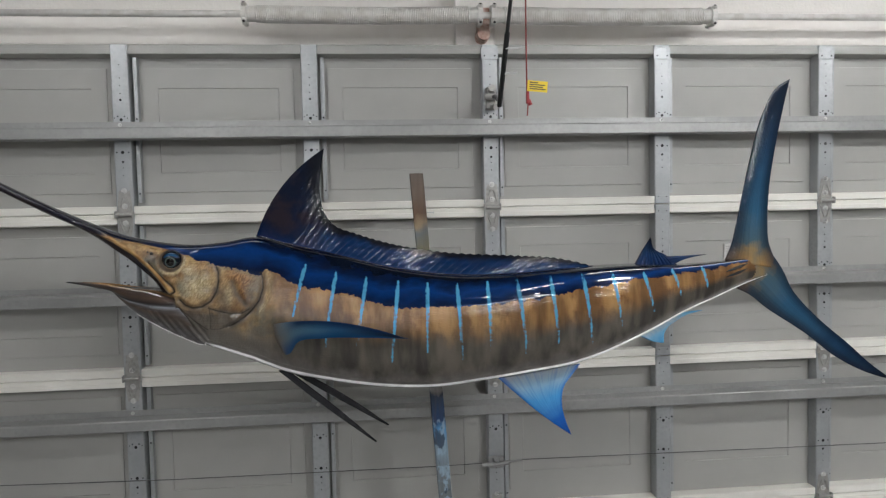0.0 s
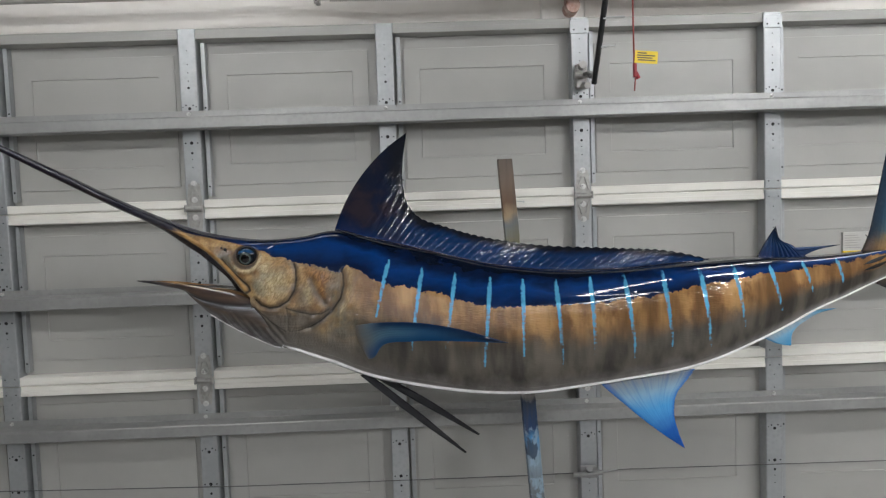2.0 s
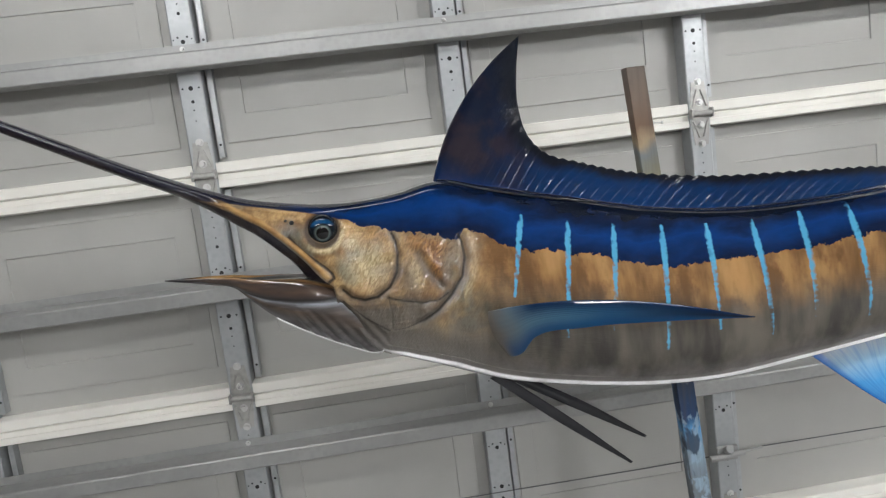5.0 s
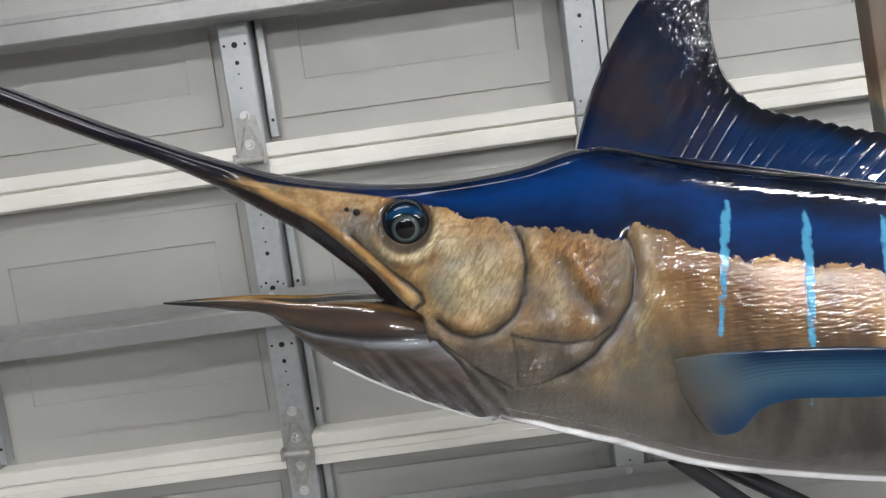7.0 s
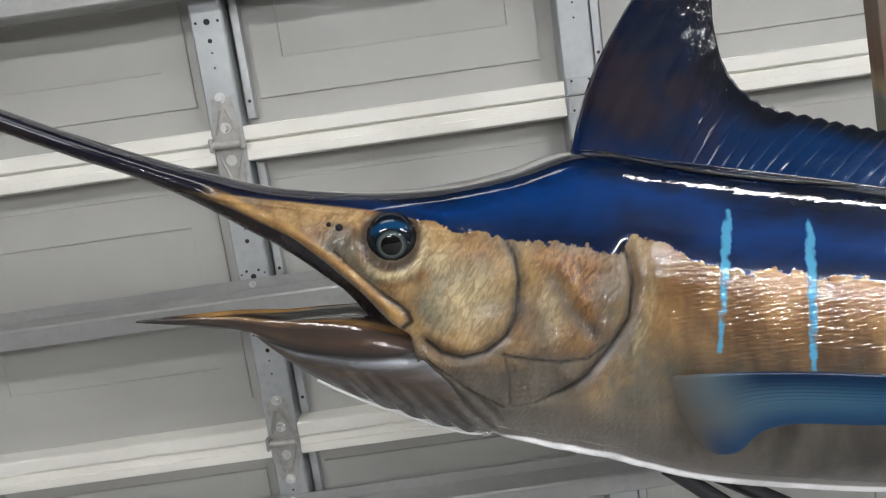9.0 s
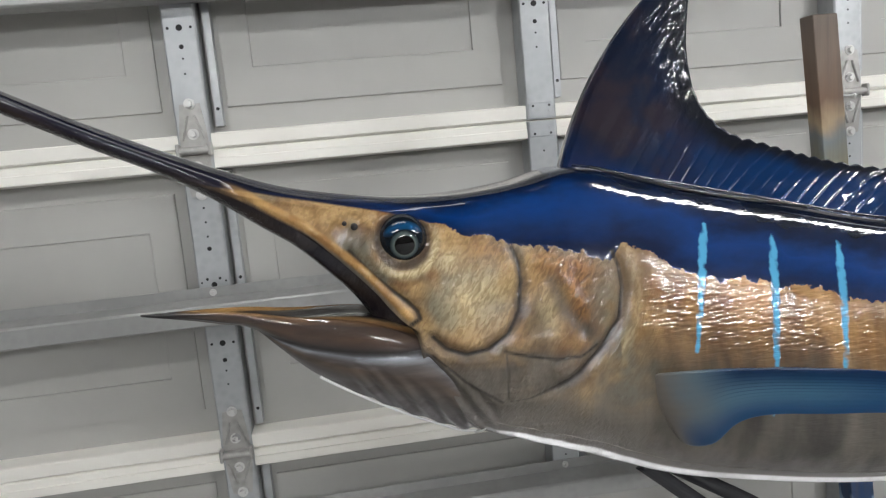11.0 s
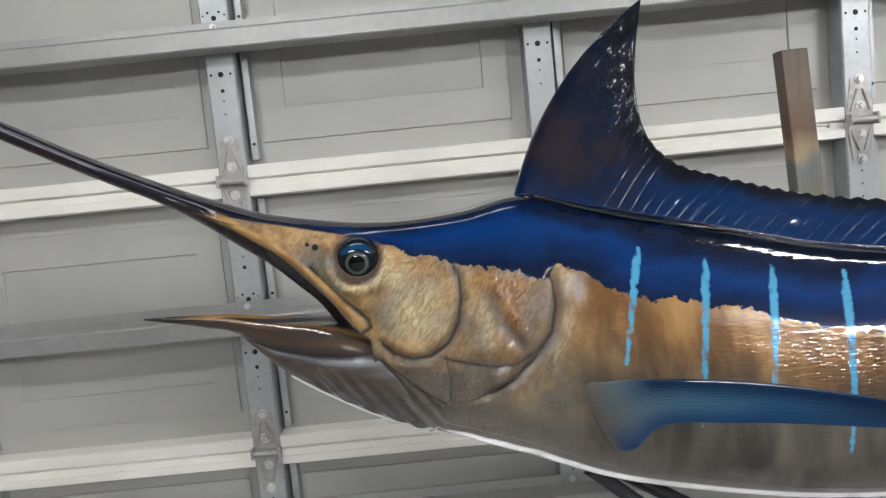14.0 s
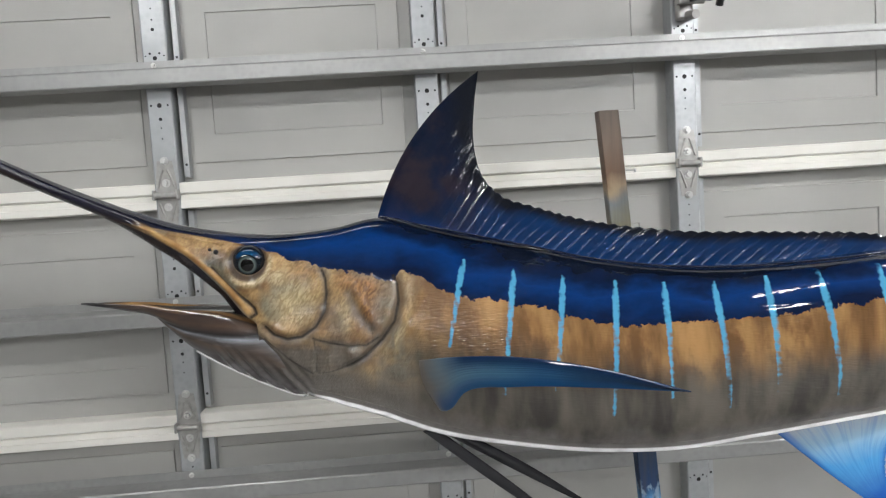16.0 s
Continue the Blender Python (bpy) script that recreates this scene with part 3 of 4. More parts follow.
GILL_F = [(-0.525, 1.550), (-0.489, 1.512), (-0.448, 1.481)]
GILL_E = [(-0.376, 1.615), (-0.364, 1.58), (-0.343, 1.553)]
LIP = [(-0.74, 1.768), (-0.705, 1.748), (-0.678, 1.729), (-0.65, 1.711), (-0.618, 1.681), (-0.592, 1.655), (-0.575, 1.634), (-0.559, 1.614), (-0.547, 1.599)]
GROOVE = [(-0.606, 1.678), (-0.584, 1.650), (-0.566, 1.632), (-0.547, 1.615), (-0.537, 1.603), (-0.535, 1.594), (-0.545, 1.588)]
SOCKET = (-0.5445, 1.683)


def to_line(px, pz, pts):
    best = np.full(np.shape(px), 9.0)
    for (ax, az), (bx, bz) in zip(pts, pts[1:]):
        dx, dz = bx - ax, bz - az
        t = np.clip(((px - ax) * dx + (pz - az) * dz) / (dx * dx + dz * dz), 0, 1)
        best = np.minimum(best, np.hypot(px - ax - t * dx, pz - az - t * dz))
    return best


def grid_mesh(name, P, mats, parent, attrs, label="", wrap=True, caps=True):
    """One smooth mesh from a grid of places (rows x columns x 3); attrs: name -> values."""
    n, m = P.shape[:2]
    i, j = np.meshgrid(np.arange(n - 1), np.arange(m if wrap else m - 1), indexing="ij")
    k = (j + 1) % m
    quads = np.stack([i * m + j, i * m + k, (i + 1) * m + k, (i + 1) * m + j], -1).reshape(-1, 4)
    faces = quads.tolist()
    if wrap and caps:
        faces.append(list(range(m))[::-1])
        faces.append([(n - 1) * m + q for q in range(m)])
    me = bpy.data.meshes.new(name)
    me.from_pydata((P.reshape(-1, 3) - np.array(parent.location)).tolist(), [], faces)
    for key, val in attrs.items():
        me.attributes.new(key, "FLOAT", "POINT").data.foreach_set("value", np.ascontiguousarray(val, np.float32).ravel())
    for q in mats if isinstance(mats, (list, tuple)) else [mats]:
        me.materials.append(q.m)
    me.polygons.foreach_set("use_smooth", [True] * len(me.polygons))
    bm = bmesh.new()
    bm.from_mesh(me)
    bmesh.ops.recalc_face_normals(bm, faces=bm.faces)
    bm.to_mesh(me)
    bm.free()
    ob = new(name, me)
    ob.parent = parent
    return tagged(ob, label)


fish = thing("fish_mount", (0.2, 2.21, 1.26), "glossy painted fibreglass marlin trophy on a wooden post", "fish trophy")

# paint of the body
FLANK = Mat("marlin_flank_paint", 0.38, 0.0, 1.0, 0.05)
k = FLANK
bound, stripe, line, keel, headness = (k.attr(a) for a in ("bound", "stripe", "line", "keel", "head"))
wob = k.math("ADD", k.math("MULTIPLY", k.math("SUBTRACT", k.noise(38, (1, 1, 0.8), 4), 0.5), 0.035), k.math("MULTIPLY", k.math("SUBTRACT", k.noise(150, (1, 1, 1), 2), 0.5), 0.012))
edge = k.math("ADD", bound, k.math("MULTIPLY", wob, k.math("SUBTRACT", 1.0, k.math("MULTIPLY", k.attr("snout"), 2.2, True))))
big = k.noise(6, (1, 1, 1.5), 3)
cloud = k.math("ADD", k.math("MULTIPLY", k.math("SUBTRACT", big, 0.5), 0.7), k.math("MULTIPLY", k.math("SUBTRACT", k.noise(17, (0.6, 1, 1.3), 4), 0.5), 0.8))
blue = k.ramp(k.math("ADD", k.attr("rise"), cloud), (0.0, (0.0004, 0.007, 0.036)), (0.26, (0.0001, 0.019, 0.095)), (0.5, (0.0001, 0.031, 0.155)), (0.74, (0.0006, 0.009, 0.043)), (0.92, (0.001, 0.004, 0.013)))
streak = k.noise(20, (1.0, 1, 0.16), 4, 0.5)
blot = k.noise(14, (1.2, 1, 0.7), 4, 0.6)
tan = k.mix(k.band(streak, 0.32, 0.68), (0.135, 0.067, 0.026), (0.42, 0.235, 0.093))
tan = k.mix(k.band(blot, 0.46, 0.66), tan, (0.155, 0.076, 0.029))
grey = k.mix(k.band(streak, 0.3, 0.7), (0.038, 0.033, 0.028), (0.125, 0.108, 0.087))
low = k.math("ADD", keel, k.math("MULTIPLY", k.math("SUBTRACT", blot, 0.5), 0.22))
side = k.mix(k.band(low, 0.36, 0.62), tan, grey)
headtan = k.mix(k.band(k.noise(22, (1, 1, 1), 4), 0.38, 0.66), (0.45, 0.285, 0.12), (0.17, 0.09, 0.036))
headtan = k.mix(k.band(k.noise(17, (1, 1, 1.3), 3, warp=0.4), 0.52, 0.76), headtan, (0.20, 0.095, 0.034))
headtan = k.mix(k.band(k.noise(9, (1, 1, 1), 3), 0.5, 0.64), headtan, (0.16, 0.145, 0.105))
hair = k.noise(235, (0.28, 1, 1), 2, warp=0.5, turn=0.9)
headtan = k.mix(k.band(hair, 0.40, 0.58, 0.28, 0), headtan, (0.10, 0.055, 0.024))
headtan = k.mix(k.band(low, 0.55, 0.8), headtan, (0.155, 0.135, 0.11))
headtan = k.mix(k.attr("pale"), headtan, k.mix(k.band(hair, 0.4, 0.6), (0.36, 0.275, 0.145), (0.58, 0.46, 0.265)))
headtan = k.mix(k.attr("rust"), headtan, k.mix(k.band(hair, 0.4, 0.6), (0.15, 0.065, 0.02), (0.32, 0.15, 0.047)))
# grey head patches, with shade painted along the gill creases
headtan = k.mix(k.attr("grey_and_shade"), headtan, k.mix(k.band(blot, 0.35, 0.65), (0.07, 0.06, 0.05), (0.14, 0.122, 0.10)))
headtan = k.mix(k.band(k.attr("socket"), 0.1, 0.9, 0, 0.85), headtan, (0.05, 0.035, 0.025))
side = k.mix(headness, side, headtan)
side = k.mix(k.band(low, 0.78, 1.0), side, (0.22, 0.20, 0.19))
# pearl-white belly line, its broken lamp glint painted in with it
side = k.mix(k.math("MULTIPLY", k.band(k.attr("pearl_glint"), 0.04, 0.26), k.band(k.noise(30, (0.5, 1, 1), 4), 0.3, 0.55, 0.7, 1)), side, (0.93, 0.92, 0.92))
col = k.mix(k.band(edge, -0.0015, 0.0015), side, blue)
bead = k.math("MULTIPLY", k.math("SUBTRACT", k.noise(110, (0.6, 1, 1), 1), 0.5), 0.0055)
col = k.mix(k.band(k.math("ADD", stripe, bead), -0.0018, 0.0018, 0.92, 0), col, (0.085, 0.37, 0.60))
# dark groove shade painted along the gill and lip lines
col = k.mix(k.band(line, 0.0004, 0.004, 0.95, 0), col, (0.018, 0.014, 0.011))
snout = k.math("MULTIPLY", k.band(bound, -0.002, 0.004), k.attr("snout"))
col = k.mix(snout, col, (0.006, 0.008, 0.02))
col = k.mix(k.attr("bill"), col, k.mix(k.band(k.noise(20, (0.3, 1, 1)), 0.35, 0.65), (0.010, 0.008, 0.014), (0.026, 0.018, 0.016)))
col = k.mix(k.attr("gold"), col, k.mix(k.band(k.noise(25), 0.35, 0.65), (0.46, 0.275, 0.10), (0.27, 0.14, 0.05)))
k.color(col)
fine = k.math("SUBTRACT", k.math("ADD", k.noise(290, (0.2, 0.6, 1), 1), k.math("MULTIPLY", k.noise(55, (0.6, 1, 0.9), 2), 0.6)), 0.8)
curl = k.math("SUBTRACT", hair, 0.5)
calm = k.band(edge, -0.003, 0.003, 1.0, 0.05)
relief = k.math("MULTIPLY", calm, k.math("ADD", k.math("MULTIPLY", fine, k.math("SUBTRACT", 0.38, k.math("MULTIPLY", headness, 0.38))), k.math("MULTIPLY", curl, k.math("MULTIPLY", headness, 0.9))))
crest_wave = k.math("MULTIPLY", k.band(k.attr("rise"), 0.5, 0.85), k.math("SUBTRACT", k.noise(42, (0.35, 1, 1), 3), 0.5))
k.bump(k.math("ADD", relief, k.math("MULTIPLY", crest_wave, 0.45)), 0.75, 0.0024)
k.rough(k.band(blot, 0.3, 0.7, 0.3, 0.45))


def skin_attrs(X, Z, u):
    a = {"bound": Z - BOUND(X)}
    s = np.full(X.shape, 9.0)
    for x0, z0, x1, z1 in STRIPES:
        t = np.clip((z0 - Z) / (z0 - z1), 0, 1)
        out = np.maximum(np.maximum(Z - z0, z1 - Z), 0)
        half = 0.0056 * np.clip(1.15 - 0.75 * t, 0, 1) * np.where(t < 0.12, 0.45 + 4.5 * t, 1)
        s = np.minimum(s, np.hypot(np.maximum(np.abs(X - (x0 + (x1 - x0) * t**0.9)) - half, -half), out))
        s = np.where((out == 0) & (np.abs(X - (x0 + (x1 - x0) * t**0.9)) < half), np.abs(X - (x0 + (x1 - x0) * t**0.9)) - half, s)
    a["stripe"] = s
    a["keel"] = np.clip((TOP(X) - Z) / (TOP(X) - BOTTOM(X)), 0, 1)
    a["rise"] = np.clip((Z - BOUND(X)) / np.maximum(TOP(X) - BOUND(X), 0.004), -1, 1)
    a["head"] = 1 / (1 + np.exp((X + 0.275) / 0.02))
    return a


# body: rings from the bill's tip to the tail's root
xs = np.concatenate([np.arange(-1.42, -0.72, 0.012), np.arange(-0.72, -0.2, 0.0028), np.arange(-0.2, 1.28, 0.008), [1.28]])
th = np.concatenate([np.arange(-1.571, -1.35, 0.02), np.arange(-1.35, -0.9, 0.01), np.arange(-0.9, 1.571, 0.017), np.arange(1.571, 4.70, 0.065)])
X, T = np.meshgrid(xs, th, indexing="ij")
hi, lo, wd, mid = TOP(xs), BOTTOM(xs), WIDE(xs), MID(xs)
H, C = ((hi - lo) / 2)[:, None], ((hi + lo) / 2)[:, None]
sx, cx_ = np.sin(T), np.cos(T)
Z = C + H * np.sign(sx) * np.abs(sx) ** 0.97
jawy = np.clip((-0.53 - X) / 0.02, 0, 1) * np.clip((X + 0.76) / 0.08, 0, 1)
flat_top = np.clip((X + 0.62) / 0.15, 0, 1)
power = np.where(sx < 0, 0.9 - 0.55 * jawy, 0.9 - flat_top * (0.4 * np.clip(sx * 3, 0, 1) + 0.2 * np.clip((sx - 0.6) / 0.32, 0, 1)))
near = -np.abs(cx_) ** power * np.sign(cx_)
LEAN_ = smooth_line([(-1.42, 0.0), (-0.6, 0.0), (-0.35, 0.2), (0.0, 0.26), (0.3, 0.12), (0.6, -0.05), (0.9, 0.0), (1.2, 0.0)])(xs)
W = wd[:, None] * (1 - LEAN_[:, None] * sx)
A = skin_attrs(X, Z, T)
onside = np.clip(-near * 3, 0, 1)
dA, dB, dC, dD, dE = (to_line(X, Z, g) for g in (GILL_A, GILL_B, GILL_C, GILL_D, GILL_E))
fadeB = np.clip((X + 0.425) / 0.05, 0, 1)
dF = to_line(X, Z, GILL_F)
# distance to the grooves whose shade is put into the colour
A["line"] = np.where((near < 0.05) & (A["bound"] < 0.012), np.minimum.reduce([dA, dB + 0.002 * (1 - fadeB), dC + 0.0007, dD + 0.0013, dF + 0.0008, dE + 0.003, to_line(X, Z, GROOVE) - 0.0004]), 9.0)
push = -0.004 * np.exp(-(dA / 0.0045) ** 2) - 0.0055 * np.exp(-(dB / 0.005) ** 2) * fadeB - 0.002 * np.exp(-(dC / 0.004) ** 2) - 0.0015 * np.exp(-(dD / 0.004) ** 2) - 0.003 * np.exp(-(dE / 0.012) ** 2) + 0.004 * np.exp(-(to_line(X, Z, [(-0.362, 1.618), (-0.346, 1.588), (-0.334, 1.560)]) / 0.008) ** 2)
push += 0.003 * np.exp(-((dA - 0.011) / 0.007) ** 2) + 0.003 * np.exp(-((dB - 0.013) / 0.009) ** 2) * fadeB * np.clip((-0.006 - A["bound"]) / 0.03, 0, 1)
push -= 0.010 * np.exp(-(np.hypot((X - SOCKET[0]) / 1.15, Z - SOCKET[1]) / 0.026) ** 4)
push += 0.003 * np.exp(-((np.hypot(X - SOCKET[0], Z - SOCKET[1]) - 0.039) / 0.007) ** 2)
lip = LIP
dL = to_line(X, Z, lip)
push += 0.004 * np.exp(-((dL) / 0.007) ** 2) - 0.004 * np.exp(-(to_line(X, Z, GROOVE) / 0.0045) ** 2)
rim = np.exp(-((A["keel"] - 0.95) / 0.016) ** 2) * np.clip((X + 0.47) / 0.05, 0, 1)
bn = np.array([[noise.noise((x * 26, 3.0, z * 34)) for z in np.linspace(1.36, 1.76, 60)] for x in np.linspace(-0.62, -0.2, 60)])
gi = np.clip((X + 0.62) / 0.42 * 59, 0, 59).astype(int)
gj = np.clip((Z - 1.36) / 0.4 * 59, 0, 59).astype(int)
fold_z = np.interp(X, [-0.56, -0.525, -0.489, -0.448, -0.43], [1.57, 1.55, 1.512, 1.481, 1.46])
under = np.clip((fold_z - Z) / 0.004, 0, 1) * np.clip((-0.446 - X) / 0.01, 0, 1) * (near < 0)
push += 0.003 * np.sin((X * 0.9 + Z * 0.55) * 330) * under
push += 0.0035 * np.exp(-((A["bound"] + 0.004) / 0.0035) ** 2) * np.clip((-0.575 - X) / 0.02, 0, 1) * np.clip((X + 0.76) / 0.05, 0, 1)
push *= np.clip((0.006 - A["bound"]) / 0.012, 0, 1)
push += 0.0046 * bn[gi, gj] * np.clip((0.0 - A["bound"]) / 0.014, 0, 1) * A["head"] * np.clip((X + 0.6) / 0.05, 0, 1)
Y = mid[:, None] + near * W + np.where(near < 0, -1, 1) * push * np.clip(np.abs(near) * 2.2, 0, 1) * np.clip((X + 0.8) / 0.06, 0, 1)
Y = Y - 0.011 * rim * (near < 0.0)
A["pearl_glint"] = rim * (near < 0.0)
A["bill"] = np.clip((-0.70 - X) / 0.06, 0, 1) * np.clip(1 - (A["bound"] - 0.0) / 0.01, 0.25, 1)
lipz = smooth_line([(-0.78, 1.778), (-0.74, 1.762), (-0.711, 1.746), (-0.683, 1.727), (-0.655, 1.708), (-0.623, 1.677), (-0.598, 1.650), (-0.58, 1.629), (-0.565, 1.608), (-0.548, 1.589), (-0.53, 1.575)])
# mouth interior below the lip gets its darkness from the colour
A["bill"] = np.maximum(A["bill"], np.clip((lipz(X) - 0.001 - Z) / 0.004, 0, 1) * np.clip((-0.538 - X) / 0.008, 0, 1))
A["socket"] = np.exp(-((np.hypot(X - SOCKET[0], Z - SOCKET[1]) - 0.0275) / 0.006) ** 2)
def spot(x, z, rx, rz, p=2):
    return np.exp(-(np.hypot((X - x) / rx, (Z - z) / rz) ** p))


# grey-brown patches of the head plus painted shade around creases dA to dE
A["grey_and_shade"] = np.clip(0.8 * spot(-0.465, 1.48, 0.035, 0.03) + 0.5 * np.exp(-(dC / 0.008) ** 2) + 0.75 * spot(-0.40, 1.565, 0.022, 0.03) + 0.6 * spot(-0.33, 1.565, 0.012, 0.03) + 0.5 * spot(-0.445, 1.598, 0.03, 0.012) + 0.9 * spot(-0.475, 1.515, 0.06, 0.022) + 0.8 * spot(-0.40, 1.508, 0.045, 0.02) + 0.5 * spot(-0.6, 1.69, 0.03, 0.012) + 0.75 * np.exp(-(dE / 0.010) ** 2) + 0.7 * fadeB * np.exp(-(dB / 0.009) ** 2) + 0.6 * np.exp(-(dA / 0.009) ** 2), 0, 0.9)
A["pale"] = np.clip(0.95 * spot(-0.465, 1.605, 0.04, 0.034) + 0.8 * spot(-0.385, 1.585, 0.014, 0.028) + 0.8 * spot(-0.495, 1.655, 0.018, 0.012) + 0.6 * np.exp(-((dB - 0.02) / 0.008) ** 2) * (X > -0.3), 0, 0.85)
A["rust"] = np.clip(0.9 * spot(-0.35, 1.625, 0.04, 0.025) + 0.8 * spot(-0.345, 1.58, 0.015, 0.03) + 0.7 * spot(-0.425, 1.575, 0.012, 0.025) + 0.5 * spot(-0.44, 1.66, 0.03, 0.012), 0, 0.85)
A["grey_and_shade"] = np.maximum(A["grey_and_shade"], 0.95 * under)
A["pale"] = A["pale"] * (1 - under)
eye_r = np.hypot(X - SOCKET[0], Z - SOCKET[1])
crescent = np.exp(-((eye_r - 0.037) / 0.0055) ** 2) * np.clip(((X - SOCKET[0]) * 0.6 - (Z - SOCKET[1])) / 0.03, 0, 1)
A["pale"] = np.maximum(A["pale"], 0.95 * crescent)
A["snout"] = np.clip((-0.47 - X) / 0.16, 0, 1)
A["gold"] = np.exp(-((dL - 0.001) / 0.004) ** 4) * np.clip((X + 0.73) / 0.03, 0, 1) * (near < 0)
mouth = np.clip((lipz(X) - 0.002 - Z) / 0.004, 0, 1) * np.clip((-0.536 - X) / 0.008, 0, 1) * np.clip((X + 0.66) / 0.06, 0, 1)
Y = np.where(near < 0, np.minimum(Y + 0.035 * mouth, np.maximum(mid[:, None] - 0.004, Y)), Y)
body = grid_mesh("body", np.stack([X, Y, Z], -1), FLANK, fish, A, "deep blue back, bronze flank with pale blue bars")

# lower jaw
JTOP = smooth_line([(-0.842, 1.629), (-0.757, 1.624), (-0.693, 1.617), (-0.628, 1.613), (-0.585, 1.606), (-0.55, 1.592), (-0.52, 1.575), (-0.5, 1.562), (-0.44, 1.53)])
JBOT = smooth_line([(-0.842, 1.6265), (-0.763, 1.607), (-0.72, 1.592), (-0.697, 1.568), (-0.667, 1.537), (-0.631, 1.510), (-0.581, 1.479), (-0.529, 1.45), (-0.47, 1.425), (-0.44, 1.43)])
JWID = smooth_line([(-0.842, 0.0025), (-0.757, 0.016), (-0.693, 0.031), (-0.628, 0.054), (-0.56, 0.080), (-0.5, 0.086), (-0.44, 0.07)])
xs = np.linspace(-0.842, -0.44, 150)
th = np.linspace(0, math.tau, 110, endpoint=False)
X, T = np.meshgrid(xs, th, indexing="ij")
hi, lo = JTOP(xs)[:, None], JBOT(xs)[:, None]
Z = (hi + lo) / 2 + (hi - lo) / 2 * np.sin(T)
q = np.clip((hi - Z) / (hi - lo), 0, 1)
taper = 1.0 - 0.45 * q**1.6
near = -np.sign(np.cos(T)) * np.abs(np.cos(T)) ** 0.6
JL = [(-0.72, 1.594), (-0.703, 1.585), (-0.669, 1.571), (-0.612, 1.559), (-0.568, 1.555), (-0.523, 1.551), (-0.487, 1.51), (-0.448, 1.481)]
dj = to_line(X, Z, JL)
seam_z = smooth_line([(-0.842, 1.6275), (-0.763, 1.611), (-0.72, 1.596), (-0.703, 1.585), (-0.669, 1.571), (-0.612, 1.559), (-0.568, 1.555), (-0.523, 1.551), (-0.487, 1.51), (-0.44, 1.476)])(xs)[:, None]
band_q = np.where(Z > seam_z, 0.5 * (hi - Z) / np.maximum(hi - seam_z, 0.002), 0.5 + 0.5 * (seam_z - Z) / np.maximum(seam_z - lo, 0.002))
pleat = 0.0042 * np.sin((X * 0.9 + Z * 0.55) * 330) * np.clip((q - 0.5) * 4, 0, 1) * np.clip((X + 0.64) / 0.05, 0, 1)
Y = (MID(xs) - 0.0)[:, None] + near * JWID(xs)[:, None] * taper + np.sign(near) * (pleat - 0.003 * np.exp(-(dj / 0.004) ** 2)) * np.clip(np.abs(near) * 2, 0, 1)
sunk = np.clip((q < 0.12) * np.clip((X + 0.82) / 0.05, 0, 1), 0, 1) * (np.abs(near) < 0.8)
Z = Z - 0.018 * sunk * np.clip(1 - np.abs(near), 0, 1)
JAW = Mat("marlin_jaw_paint", 0.36, 0.0, 1.0, 0.12)
k = JAW
qd, jl = k.attr("depth"), k.attr("line")
nb = k.noise(24, (0.5, 1, 1), 4)
qq = k.math("ADD", qd, k.math("MULTIPLY", k.math("SUBTRACT", nb, 0.5), 0.06))
# dark mouth inside, seam crease shade and a pale reflection band are painted in
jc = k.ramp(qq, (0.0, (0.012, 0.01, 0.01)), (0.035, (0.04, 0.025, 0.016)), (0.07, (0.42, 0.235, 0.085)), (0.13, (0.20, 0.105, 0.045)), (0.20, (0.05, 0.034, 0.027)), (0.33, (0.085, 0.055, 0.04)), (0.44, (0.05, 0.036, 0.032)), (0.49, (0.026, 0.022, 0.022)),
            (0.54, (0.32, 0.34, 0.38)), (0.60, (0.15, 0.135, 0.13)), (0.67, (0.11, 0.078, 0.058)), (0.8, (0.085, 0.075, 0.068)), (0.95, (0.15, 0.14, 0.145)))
jc = k.mix(k.band(k.noise(48, (0.14, 1, 1), 4), 0.42, 0.62, 0, 0.55), jc, (0.045, 0.034, 0.03))
jc = k.mix(k.band(jl, 0.001, 0.006, 0.8, 0), jc, (0.03, 0.026, 0.025))
jc = k.mix(k.attr("tip"), jc, (0.015, 0.013, 0.014))
k.color(jc).bump(k.noise(90, (0.2, 1, 1), 3), 0.3, 0.002)
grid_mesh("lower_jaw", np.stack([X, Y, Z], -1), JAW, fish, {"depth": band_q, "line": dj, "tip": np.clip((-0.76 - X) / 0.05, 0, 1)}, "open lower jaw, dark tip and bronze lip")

# white bead added to draw the bright glint along the jaw's lower edge
bm = bmesh.new()
tube_along(bm, [(x, float(MID(x)) - 0.5 * float(JWID(x)) * 0.55 - 0.004, float(JBOT(x)) + 0.002) for x in np.linspace(-0.655, -0.468, 40)], 0.0016, 8)
tube_along(bm, [(-0.474, 2.155, 1.4265), (-0.466, 2.142, 1.433), (-0.458, 2.13, 1.447)], 0.0015, 8)
PEARL = Mat("pearl_white_resin", 0.3, 0.0, 1.0).color((0.85, 0.84, 0.84))
part("throat_glint", bm, PEARL, fish, "thin white bead added for the glint line under the jaw", True)

# eye
EYE = Mat("glass_eye", 0.12, 0.0, 1.0)
k = EYE
r = k.attr("radius")
ec = k.ramp(k.math("MULTIPLY", r, 25.0), (0.0, (0.003, 0.003, 0.003)), (0.27, (0.003, 0.003, 0.003)), (0.295, (0.10, 0.12, 0.11)), (0.34, (0.06, 0.08, 0.082)), (0.41, (0.006, 0.01, 0.014)), (0.7, (0.006, 0.01, 0.016)))
